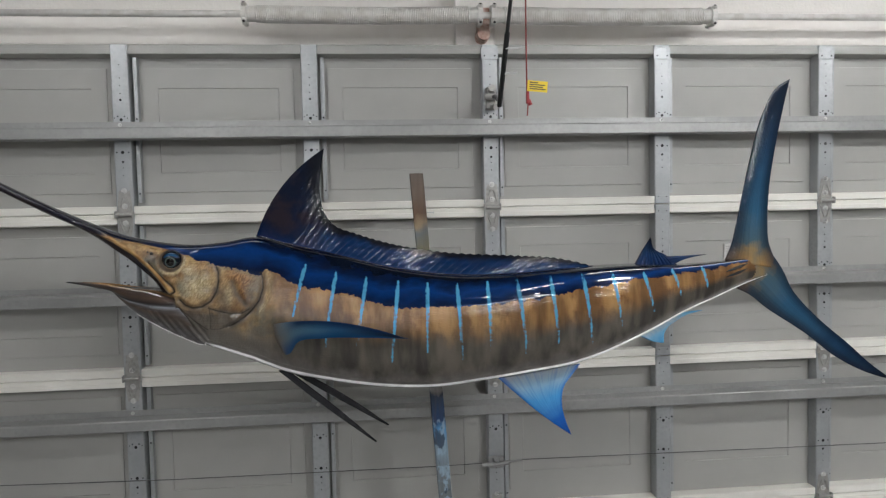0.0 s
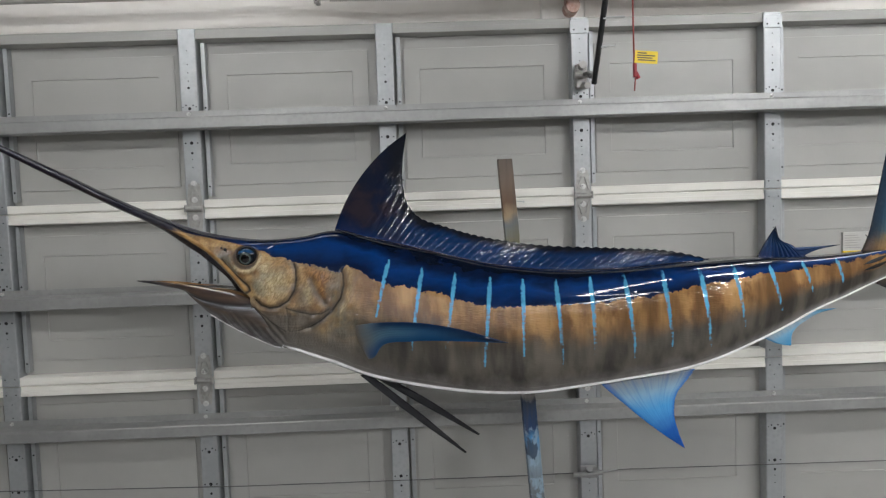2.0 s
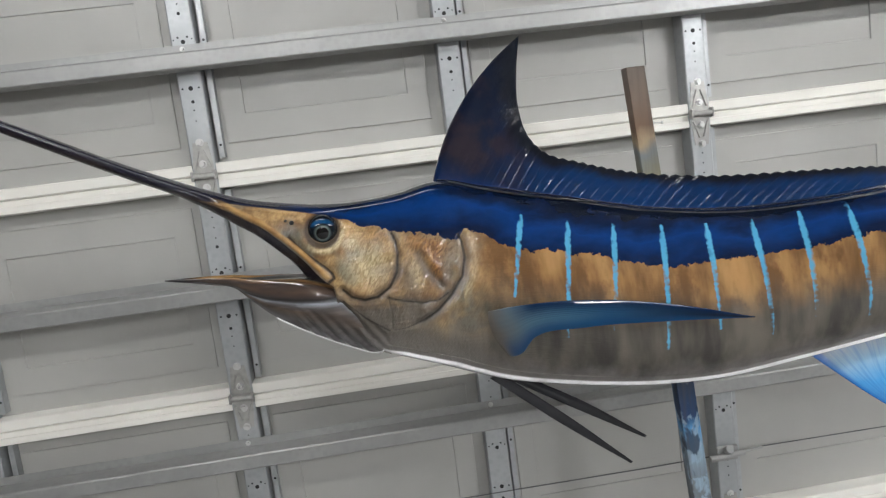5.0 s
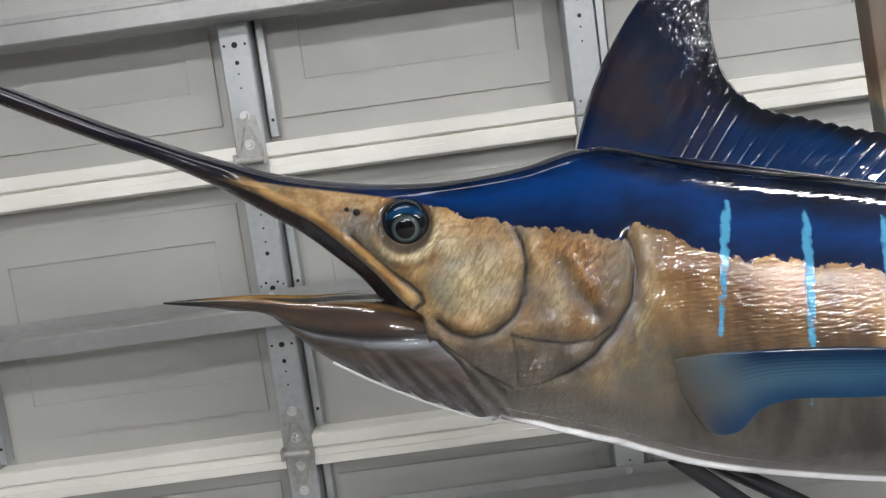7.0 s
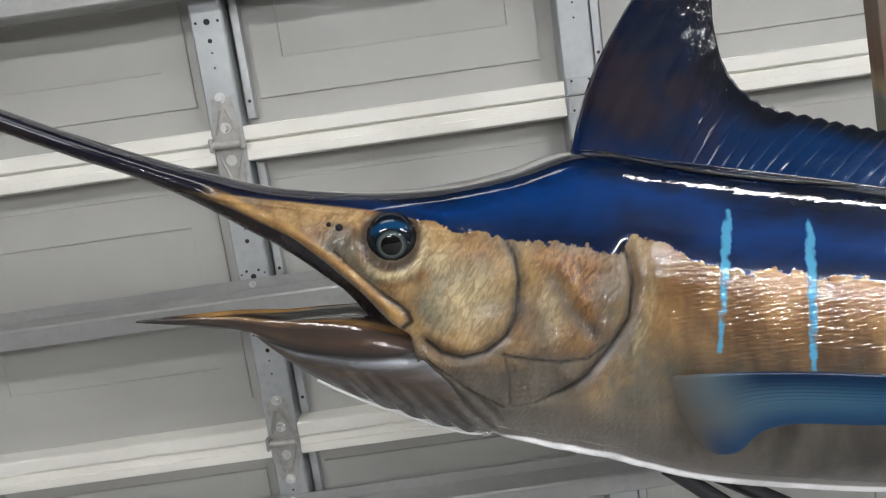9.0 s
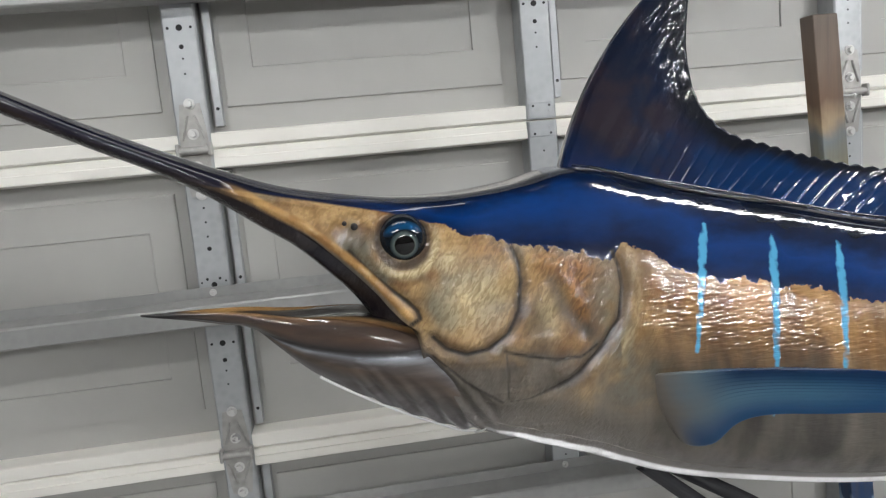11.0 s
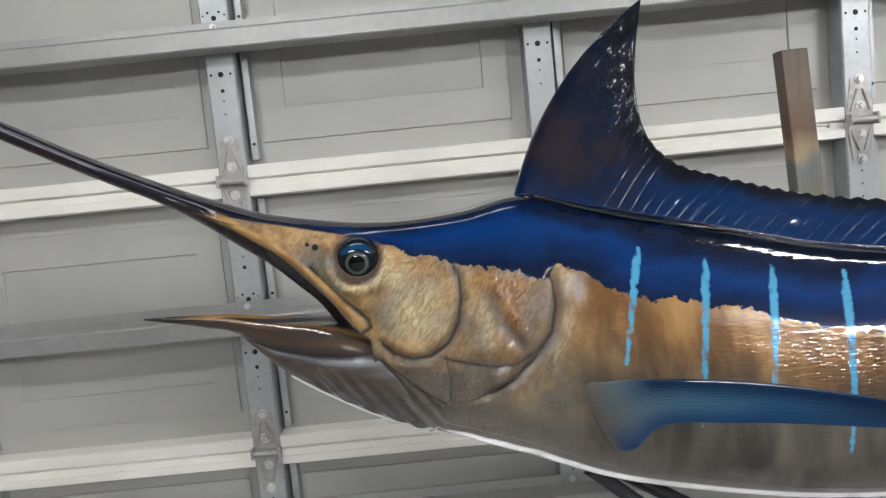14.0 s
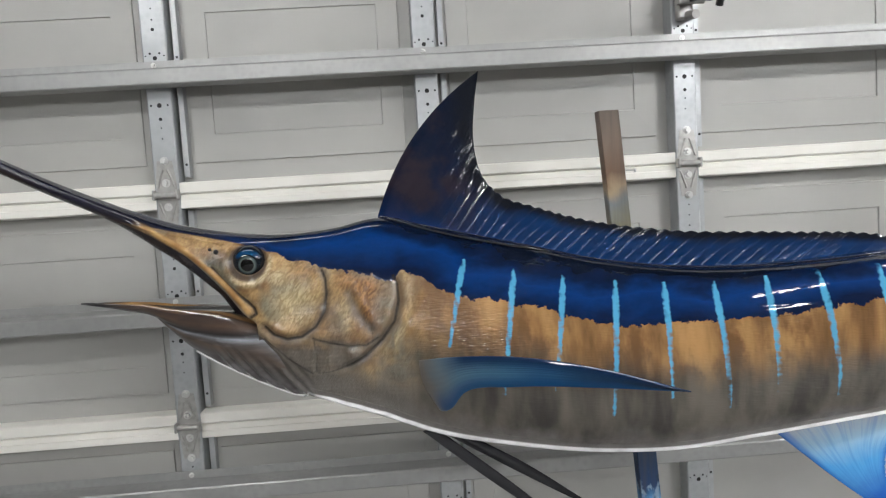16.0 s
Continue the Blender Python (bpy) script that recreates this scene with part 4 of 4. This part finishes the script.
# blue reflection above the pupil, put into the eye's colour
ec = k.mix(k.math("MULTIPLY", k.band(k.attr("up"), 0.009, 0.019), k.math("MULTIPLY", k.band(r, 0.0165, 0.0195), k.band(r, 0.023, 0.028, 1, 0))), ec, (0.005, 0.05, 0.13))
k.p.inputs["Specular IOR Level"].default_value, k.p.inputs["Coat Weight"].default_value = 0.1, 0.7
k.color(ec)
th, ph = np.meshgrid(np.linspace(0.001, math.pi * 0.62, 36), np.linspace(0, math.tau, 48, endpoint=False), indexing="ij")
R = 0.0295
ex = SOCKET[0] + R * np.sin(th) * np.cos(ph)
ez = SOCKET[1] + R * np.sin(th) * np.sin(ph)
ey = 2.12 - R * 0.95 * np.cos(th)
grid_mesh("eye", np.stack([ex, ey, ez], -1), EYE, fish, {"radius": np.hypot(ex - SOCKET[0] - 0.0005, ez - SOCKET[1] + 0.004), "up": ez - SOCKET[1] + 0.004}, "glossy glass eye with a pale ring")
bm = bmesh.new()
for x, z, rr in ((-0.597, 1.7045, 0.0042), (-0.6075, 1.709, 0.0028)):
    y = float(MID(x) - WIDE(x) * 0.93)
    bmesh.ops.create_icosphere(bm, subdivisions=2, radius=rr, matrix=Matrix.Translation((x, y + 0.001, z)))
part("nostril", bm, DARK, fish, "small dark nostril pits", True)


# fins
def bent_line(pts, n):
    p = np.array(pts, float)
    s = np.concatenate(([0], np.cumsum(np.linalg.norm(np.diff(p, axis=0), axis=1))))
    s /= s[-1]
    f = [smooth_line(list(zip(s, p[:, c]))) for c in range(p.shape[1])]
    return np.stack([g(np.linspace(0, 1, n)) for g in f], -1)


def fin(name, front, rear, thick, mat, label, n=70, m=40, rays=0, depth=0.0008, face=(0, 1, 0), fray=0.0):
    """A lens-shaped fin between a front and a rear edge, both from root to tip."""
    F, B = bent_line(front, n), bent_line(rear, n)
    u = np.linspace(0, 1, m)
    v = np.linspace(0, 1, n)
    rag = 1 + fray * np.array([noise.noise((i * 0.9, 7.0, 1.0)) for i in range(n)])
    S = F[:, None] + (B - F)[:, None] * (u[None, :, None]) * np.where(u[None, :, None] > 0.85, rag[:, None, None], 1)
    half = thick * (np.sin(np.pi * np.clip(u * 0.97 + 0.02, 0, 1)) ** 0.6)[None, :] * (1 - 0.75 * v)[:, None] + 0.0006
    half = half + depth * np.cos(u * rays * math.tau)[None, :] * np.sin(np.pi * u)[None, :] * np.minimum(1, 3 * (1 - v))[:, None]
    d = np.array(face, float)
    d /= np.linalg.norm(d)
    one, two = S - half[..., None] * d, S + half[..., None] * d
    P = np.concatenate([one, two[:, ::-1]], 1)
    U = np.concatenate([np.tile(u, (n, 1)), np.tile(u[::-1], (n, 1))], 1)
    V = np.tile(v[:, None], (1, 2 * m))
    return grid_mesh(name, P, mat, fish, {"u": U, "v": V}, label)


def fin_mat(name, stops, edge, edgecol, streaks=60.0, amount=0.35, along="v", bumpy=0.2, sparkle=0.0):
    k = Mat(name, 0.35, 0.0, 0.75, 0.05)
    u, v = k.attr("u"), k.attr("v")
    wob = k.math("MULTIPLY", k.math("SUBTRACT", k.noise(16, detail=4), 0.5), 0.25)
    c = k.ramp(k.math("ADD", u if along == "u" else v, wob), *stops)
    comb = k.t.nodes.new("ShaderNodeCombineXYZ")
    k.put(comb.inputs[0], k.math("MULTIPLY", u, streaks))
    k.put(comb.inputs[1], k.math("MULTIPLY", v, 2.0))
    nz = k.t.nodes.new("ShaderNodeTexNoise")
    k.put(nz.inputs["Vector"], comb.outputs[0])
    nz.inputs["Scale"].default_value = 1.0
    c = k.mix(k.band(nz.outputs["Fac"], 0.4, 0.7, 0, amount), c, edgecol)
    rim = k.math("ADD", k.band(u, 0.0, edge, 1, 0), k.band(u, 1 - edge, 1.0), True)
    c = k.mix(k.math("MULTIPLY", rim, 0.85), c, edgecol)
    h = k.math("MULTIPLY", nz.outputs["Fac"], 0.2) if sparkle else nz.outputs["Fac"]
    if sparkle:
        h = k.math("ADD", h, k.math("MULTIPLY", k.math("MULTIPLY", k.noise(60, (1, 1, 0.7), 2), k.band(u, 0.1, 0.75, 1.0, 0.15)), sparkle))
    return k.color(c).bump(h, bumpy, 0.002)


TAILP = fin_mat("tail_paint", [(0.0, (0.34, 0.2, 0.075)), (0.06, (0.26, 0.18, 0.09)), (0.13, (0.06, 0.11, 0.14)), (0.3, (0.024, 0.09, 0.165)), (0.65, (0.007, 0.03, 0.07)), (1.0, (0.004, 0.007, 0.014))], 0.48, (0.002, 0.007, 0.022), 50, 0.2, bumpy=0.6, sparkle=2.2)
PECTP = Mat("pectoral_paint", 0.35, 0.0, 0.9, 0.05)
k = PECTP
u, vv = k.attr("u"), k.attr("v")
wob = k.math("MULTIPLY", k.math("SUBTRACT", k.noise(22, detail=4), 0.5), 0.12)
pc = k.ramp(k.math("ADD", vv, wob), (0.0, (0.17, 0.14, 0.11)), (0.08, (0.16, 0.145, 0.13)), (0.15, (0.12, 0.15, 0.17)), (0.25, (0.08, 0.15, 0.21)), (0.4, (0.045, 0.125, 0.205)), (0.55, (0.02, 0.075, 0.16)), (0.78, (0.008, 0.025, 0.06)), (1.0, (0.005, 0.006, 0.01)))
pc = k.mix(k.math("MULTIPLY", k.band(k.math("ADD", u, wob), 0.05, 0.5, 0.95, 0.0), k.band(vv, 0.15, 0.28)), pc, (0.002, 0.016, 0.06))
pc = k.mix(k.math("MULTIPLY", k.band(u, 0.5, 0.95, 0.0, 0.85), k.band(vv, 0.06, 0.14)), pc, (0.004, 0.05, 0.15))
lines = k.math("SINE", k.math("MULTIPLY", u, 95.0))
pc = k.mix(k.math("MULTIPLY", k.band(lines, 0.55, 1.0, 0.0, 0.5), k.math("MULTIPLY", k.band(vv, 0.16, 0.3), k.band(u, 0.4, 0.6, 1.0, 0.1))), pc, (0.003, 0.018, 0.06))
k.color(pc).bump(k.noise(120, (0.3, 0.3, 1), 2), 0.1, 0.001)
ANALP = fin_mat("anal_fin_paint", [(0.0, (0.40, 0.42, 0.46)), (0.2, (0.30, 0.50, 0.66)), (0.45, (0.08, 0.36, 0.72)), (0.75, (0.008, 0.11, 0.46)), (1.0, (0.003, 0.05, 0.28))], 0.12, (0.008, 0.13, 0.5), 26, 0.3)
ANAL2P = fin_mat("rear_anal_fin_paint", [(0.0, (0.42, 0.5, 0.56)), (0.35, (0.22, 0.46, 0.66)), (1.0, (0.05, 0.25, 0.5))], 0.05, (0.05, 0.3, 0.6), 30, 0.3)
DARKP = fin_mat("dark_fin_paint", [(0.0, (0.004, 0.02, 0.09)), (0.4, (0.01, 0.04, 0.12)), (1.0, (0.005, 0.006, 0.01))], 0.08, (0.004, 0.005, 0.01), 40, 0.4, bumpy=0.6, sparkle=2.6)
PELVP = fin_mat("pelvic_fin_paint", [(0.0, (0.03, 0.03, 0.035)), (1.0, (0.008, 0.008, 0.01))], 0.1, (0.006, 0.006, 0.008), 8, 0.3)


def ym(pts, shift=0.0):
    return [(x, float(MID(min(x, 1.2))) + shift + (0.12 * (x - 1.2) if x > 1.2 else 0), z) for x, z in pts]


fin("tail_upper_lobe", ym([(1.13, 1.635), (1.152, 1.68), (1.169, 1.743), (1.215, 1.937), (1.265, 2.097), (1.315, 2.177), (1.358, 2.202)]),
    ym([(1.325, 1.60), (1.285, 1.69), (1.281, 1.76), (1.287, 1.865), (1.312, 2.008), (1.338, 2.12), (1.359, 2.200)]), 0.013, TAILP, "dark blue upper tail lobe", 90, 40, 16)
fin("tail_lower_lobe", ym([(1.15, 1.553), (1.21, 1.527), (1.279, 1.477), (1.42, 1.388), (1.544, 1.298), (1.649, 1.245), (1.76, 1.208)]),
    ym([(1.24, 1.68), (1.30, 1.645), (1.335, 1.60), (1.369, 1.537), (1.46, 1.442), (1.585, 1.342), (1.669, 1.272), (1.763, 1.207)]), 0.013, TAILP, "dark blue lower tail lobe", 90, 40, 16)
for zz in (1.604, 1.588):
    fin("tail_keel", [(1.10, 2.112, zz - 0.006), (1.15, 2.105, zz + 0.004), (1.20, 2.128, zz + 0.02)], [(1.10, 2.13, zz - 0.002), (1.15, 2.125, zz + 0.012), (1.202, 2.135, zz + 0.022)], 0.003, FLANK, "small bronze keel", 30, 10)
fin("pectoral_fin", [(-0.285, 2.125, 1.482), (-0.25, 2.085, 1.494), (-0.19, 2.04, 1.505), (-0.08, 1.96, 1.512), (0.02, 1.885, 1.503), (0.112, 1.815, 1.484)],
    [(-0.238, 2.125, 1.418), (-0.229, 2.085, 1.402), (-0.212, 2.058, 1.411), (-0.19, 2.035, 1.443), (-0.11, 1.972, 1.465), (0.0, 1.895, 1.476), (0.1135, 1.8145, 1.483)], 0.007, PECTP, "curved blue pectoral fin", 90, 44, 9, 0.00015, (0.55, 0.83, 0.1))
fin("anal_fin", ym([(0.405, 1.29), (0.455, 1.245), (0.505, 1.201), (0.57, 1.15), (0.62, 1.116)], -0.02), ym([(0.65, 1.335), (0.625, 1.30), (0.602, 1.268), (0.594, 1.215), (0.605, 1.16), (0.6215, 1.1155)], -0.02), 0.006, ANALP, "bright blue anal fin", 70, 40, 18, 0.0007, (0, 1, 0), 0.025)
fin("rear_anal_fin", ym([(0.84, 1.412), (0.875, 1.396), (0.913, 1.388)], -0.01), ym([(0.97, 1.478), (0.985, 1.475), (0.94, 1.448), (0.917, 1.42), (0.914, 1.3885)], -0.01), 0.004, ANAL2P, "pale blue rear anal fin", 40, 24, 10, 0.0005, (0, 1, 0), 0.04)
fin("rear_anal_fin_tip", ym([(0.935, 1.468), (0.99, 1.482), (1.045, 1.484)], -0.01), ym([(0.955, 1.455), (0.985, 1.47), (1.046, 1.4835)], -0.01), 0.003, ANAL2P, "pale trailing tip of the rear anal fin", 30, 12)
fin("rear_dorsal_fin", ym([(0.825, 1.632), (0.85, 1.675), (0.877, 1.714)]), ym([(0.965, 1.628), (0.925, 1.660), (0.888, 1.68), (0.878, 1.713)]), 0.006, DARKP, "small dark rear dorsal fin", 40, 60, 10, 0.002, (0, 1, 0), 0.03)
fin("rear_dorsal_fin_tip", ym([(0.92, 1.655), (0.99, 1.655), (1.062, 1.657)]), ym([(0.945, 1.626), (0.985, 1.642), (1.063, 1.656)]), 0.004, DARKP, "dark trailing tip of the rear dorsal fin", 30, 14, 3)
fin("pelvic_fin", [(-0.262, 2.17, 1.338), (-0.12, 2.19, 1.21), (0.024, 2.214, 1.090)], [(-0.236, 2.17, 1.342), (-0.100, 2.19, 1.220), (0.029, 2.214, 1.093)], 0.004, PELVP, "thin black pelvic fin", 40, 10)
fin("pelvic_fin", [(-0.235, 2.20, 1.33), (-0.09, 2.21, 1.235), (0.064, 2.225, 1.137)], [(-0.211, 2.20, 1.336), (-0.072, 2.21, 1.249), (0.069, 2.225, 1.141)], 0.004, PELVP, "thin black pelvic fin", 40, 10)

# raised rims of the groove that the dorsal fin rises from
def on_back(x, sx, lift=0.0):
    """A place on the near side of the back; sx = 1 at its crest."""
    hi_, lo_ = float(TOP(x)), float(BOTTOM(x))
    zz = (hi_ + lo_) / 2 + (hi_ - lo_) / 2 * sx**0.97
    c = math.sqrt(max(0.0, 1 - sx * sx))
    p = 0.9 - 0.4 - 0.2 * min(max((sx - 0.6) / 0.32, 0), 1)
    return (x, float(MID(x)) - c**p * float(WIDE(x)) * (1 - 0.2 * sx) - lift * c, zz + lift)


RIM = Mat("glossy_blue_black_resin", 0.25, 0.0, 1.0).color((0.001, 0.008, 0.035))
crest = smooth_line([(-0.318, 0.9999), (-0.28, 0.9995), (-0.1, 0.9985), (0.3, 0.999), (0.62, 0.9995), (0.66, 0.9999)])
fold = smooth_line([(-0.30, 0.998), (-0.25, 0.985), (-0.19, 0.97), (-0.12, 0.972), (-0.03, 0.99), (0.0, 0.997)])
part("groove_rim", tube_along(bmesh.new(), [on_back(x, float(crest(x)), 0.001) for x in np.linspace(-0.316, 0.65, 160)], 0.0018, 8), RIM, fish, "glossy rim along the dorsal fin's root", True)
part("groove_rim", tube_along(bmesh.new(), [on_back(x, float(fold(x)), 0.0) for x in np.linspace(-0.298, -0.005, 70)], 0.0018, 8), FLANK, fish, "low glossy fold below the dorsal fin", True)

# dorsal fin: rays fan from the back, its edge toothed
EDGE_X = smooth_line([(0, -0.111), (0.06, -0.122), (0.12, -0.127), (0.18, -0.116), (0.24, -0.083), (0.32, -0.012), (0.45, 0.11), (0.58, 0.249), (0.76, 0.455), (0.93, 0.624), (1, 0.70)])
EDGE_Z = smooth_line([(0, 2.008), (0.06, 1.943), (0.12, 1.874), (0.18, 1.813), (0.24, 1.772), (0.32, 1.743), (0.45, 1.706), (0.58, 1.682), (0.76, 1.668), (0.93, 1.652), (1, 1.632)])
BASE_X = smooth_line([(0, -0.324), (0.06, -0.295), (0.12, -0.25), (0.18, -0.2), (0.24, -0.15), (0.32, -0.09), (0.45, 0.03), (0.58, 0.165), (0.76, 0.37), (0.93, 0.57), (1, 0.69)])
s = np.linspace(0, 1, 620)
v = np.linspace(0, 1, 46)
S, V = np.meshgrid(s, v, indexing="ij")
RAYS = 46
tooth = (s * RAYS) % 1.0
drop = (0.0045 * (1 - np.abs(2 * tooth - 1) ** 0.7) * np.clip((s - 0.14) * 12, 0.15, 1))[:, None]
EX, EZ, BX = EDGE_X(s)[:, None], EDGE_Z(s)[:, None], BASE_X(s)[:, None]
BZ = TOP(s * 0 + BASE_X(s))[:, None] - 0.012
bow = 0.034 * np.clip(1 - S / 0.1, 0, 1) * 4 * V * (1 - V)
FX = BX + (EX - BX) * V - bow * 0.75
FZ = BZ + (EZ - BZ) * V + bow * 0.6 - drop * V**6
ridge = np.exp(-((((S * RAYS) % 1.0) - 0.5) / 0.085) ** 2)
ripple = np.array([[noise.noise((a * 60, b * 5, 2.0)) for b in v] for a in s])
half = 0.0075 * (1 - V) ** 1.5 + 0.0012 + 0.001 * ridge * np.clip((S - 0.12) * 10, 0.1, 1) * (1 - 0.8 * V) + 0.0007 * ripple * np.clip(V * 3, 0, 1) + 0.004 * np.exp(-(S / 0.015) ** 2) * (1 - V)
wave = 0.006 * np.sin(S * 17) * V
FY = MID(FX) + 0.012 + wave
P = np.concatenate([np.stack([FX, FY - half, FZ], -1), np.stack([FX, FY + half, FZ], -1)[:, ::-1]], 1)
DORS = Mat("dorsal_fin_paint", 0.28, 0.0, 0.8, 0.05)
k = DORS
u, vv = k.attr("u"), k.attr("v")
n1 = k.noise(14, detail=4)
dc = k.mix(k.band(u, 0.04, 0.34), (0.002, 0.007, 0.024), (0.001, 0.026, 0.105))
dc = k.mix(k.math("MULTIPLY", k.band(n1, 0.40, 0.62, 0, 0.85), k.band(u, 0.1, 0.3, 1.0, 0.15)), dc, (0.024, 0.016, 0.023))
dc = k.mix(k.math("MULTIPLY", k.band(vv, 0.0, 0.22, 0.8, 0), k.band(u, 0.03, 0.3, 0.45, 1.0)), dc, (0.001, 0.032, 0.16))
dc = k.mix(k.band(k.math("ADD", vv, k.math("MULTIPLY", n1, 0.3)), 0.78, 1.08), dc, (0.004, 0.006, 0.012))
# glints on the ribs, painted as pale broken dashes
dc = k.mix(k.math("MULTIPLY", k.attr("ray_glint"), k.band(k.noise(45, detail=1), 0.38, 0.55)), dc, (0.22, 0.27, 0.34))
comb = k.t.nodes.new("ShaderNodeCombineXYZ")
k.put(comb.inputs[0], k.math("MULTIPLY", u, 120.0))
k.put(comb.inputs[1], k.math("MULTIPLY", vv, 7.0))
streaky = k.t.nodes.new("ShaderNodeTexNoise")
k.put(streaky.inputs["Vector"], comb.outputs[0])
streaky.inputs["Scale"].default_value, streaky.inputs["Detail"].default_value = 1.0, 2.0
tipward = k.math("MULTIPLY", k.band(vv, 0.5, 0.82, 0.03, 1.0), k.band(u, 0.1, 0.24, 1.0, 0.06))
tipward = k.math("ADD", tipward, k.band(u, 0.0, 0.02, 0.9, 0.0), True)
dimple = k.math("ADD", streaky.outputs["Fac"], k.math("MULTIPLY", k.noise(70, (1, 1, 0.7), 3), 1.6))
k.color(dc).bump(k.math("ADD", k.math("MULTIPLY", dimple, tipward), k.math("MULTIPLY", k.noise(26, (1, 1, 1), 3), 0.2)), 0.3, 0.004)
# mask of the painted glints, along the lower part of each rib
ray_glint = ridge**9 * np.clip((S - 0.2) * 9, 0, 1) * np.clip(1.25 - S, 0, 1) * np.clip((0.6 - V) * 4, 0, 1) * np.clip(V * 8, 0, 1) * 0.6
both = lambda a: np.concatenate([a, a[:, ::-1]], 1)
grid_mesh("dorsal_fin", P, DORS, fish, {"u": both(S), "v": both(V), "ray_glint": both(ray_glint)}, "tall dark blue dorsal fin with a toothed edge")
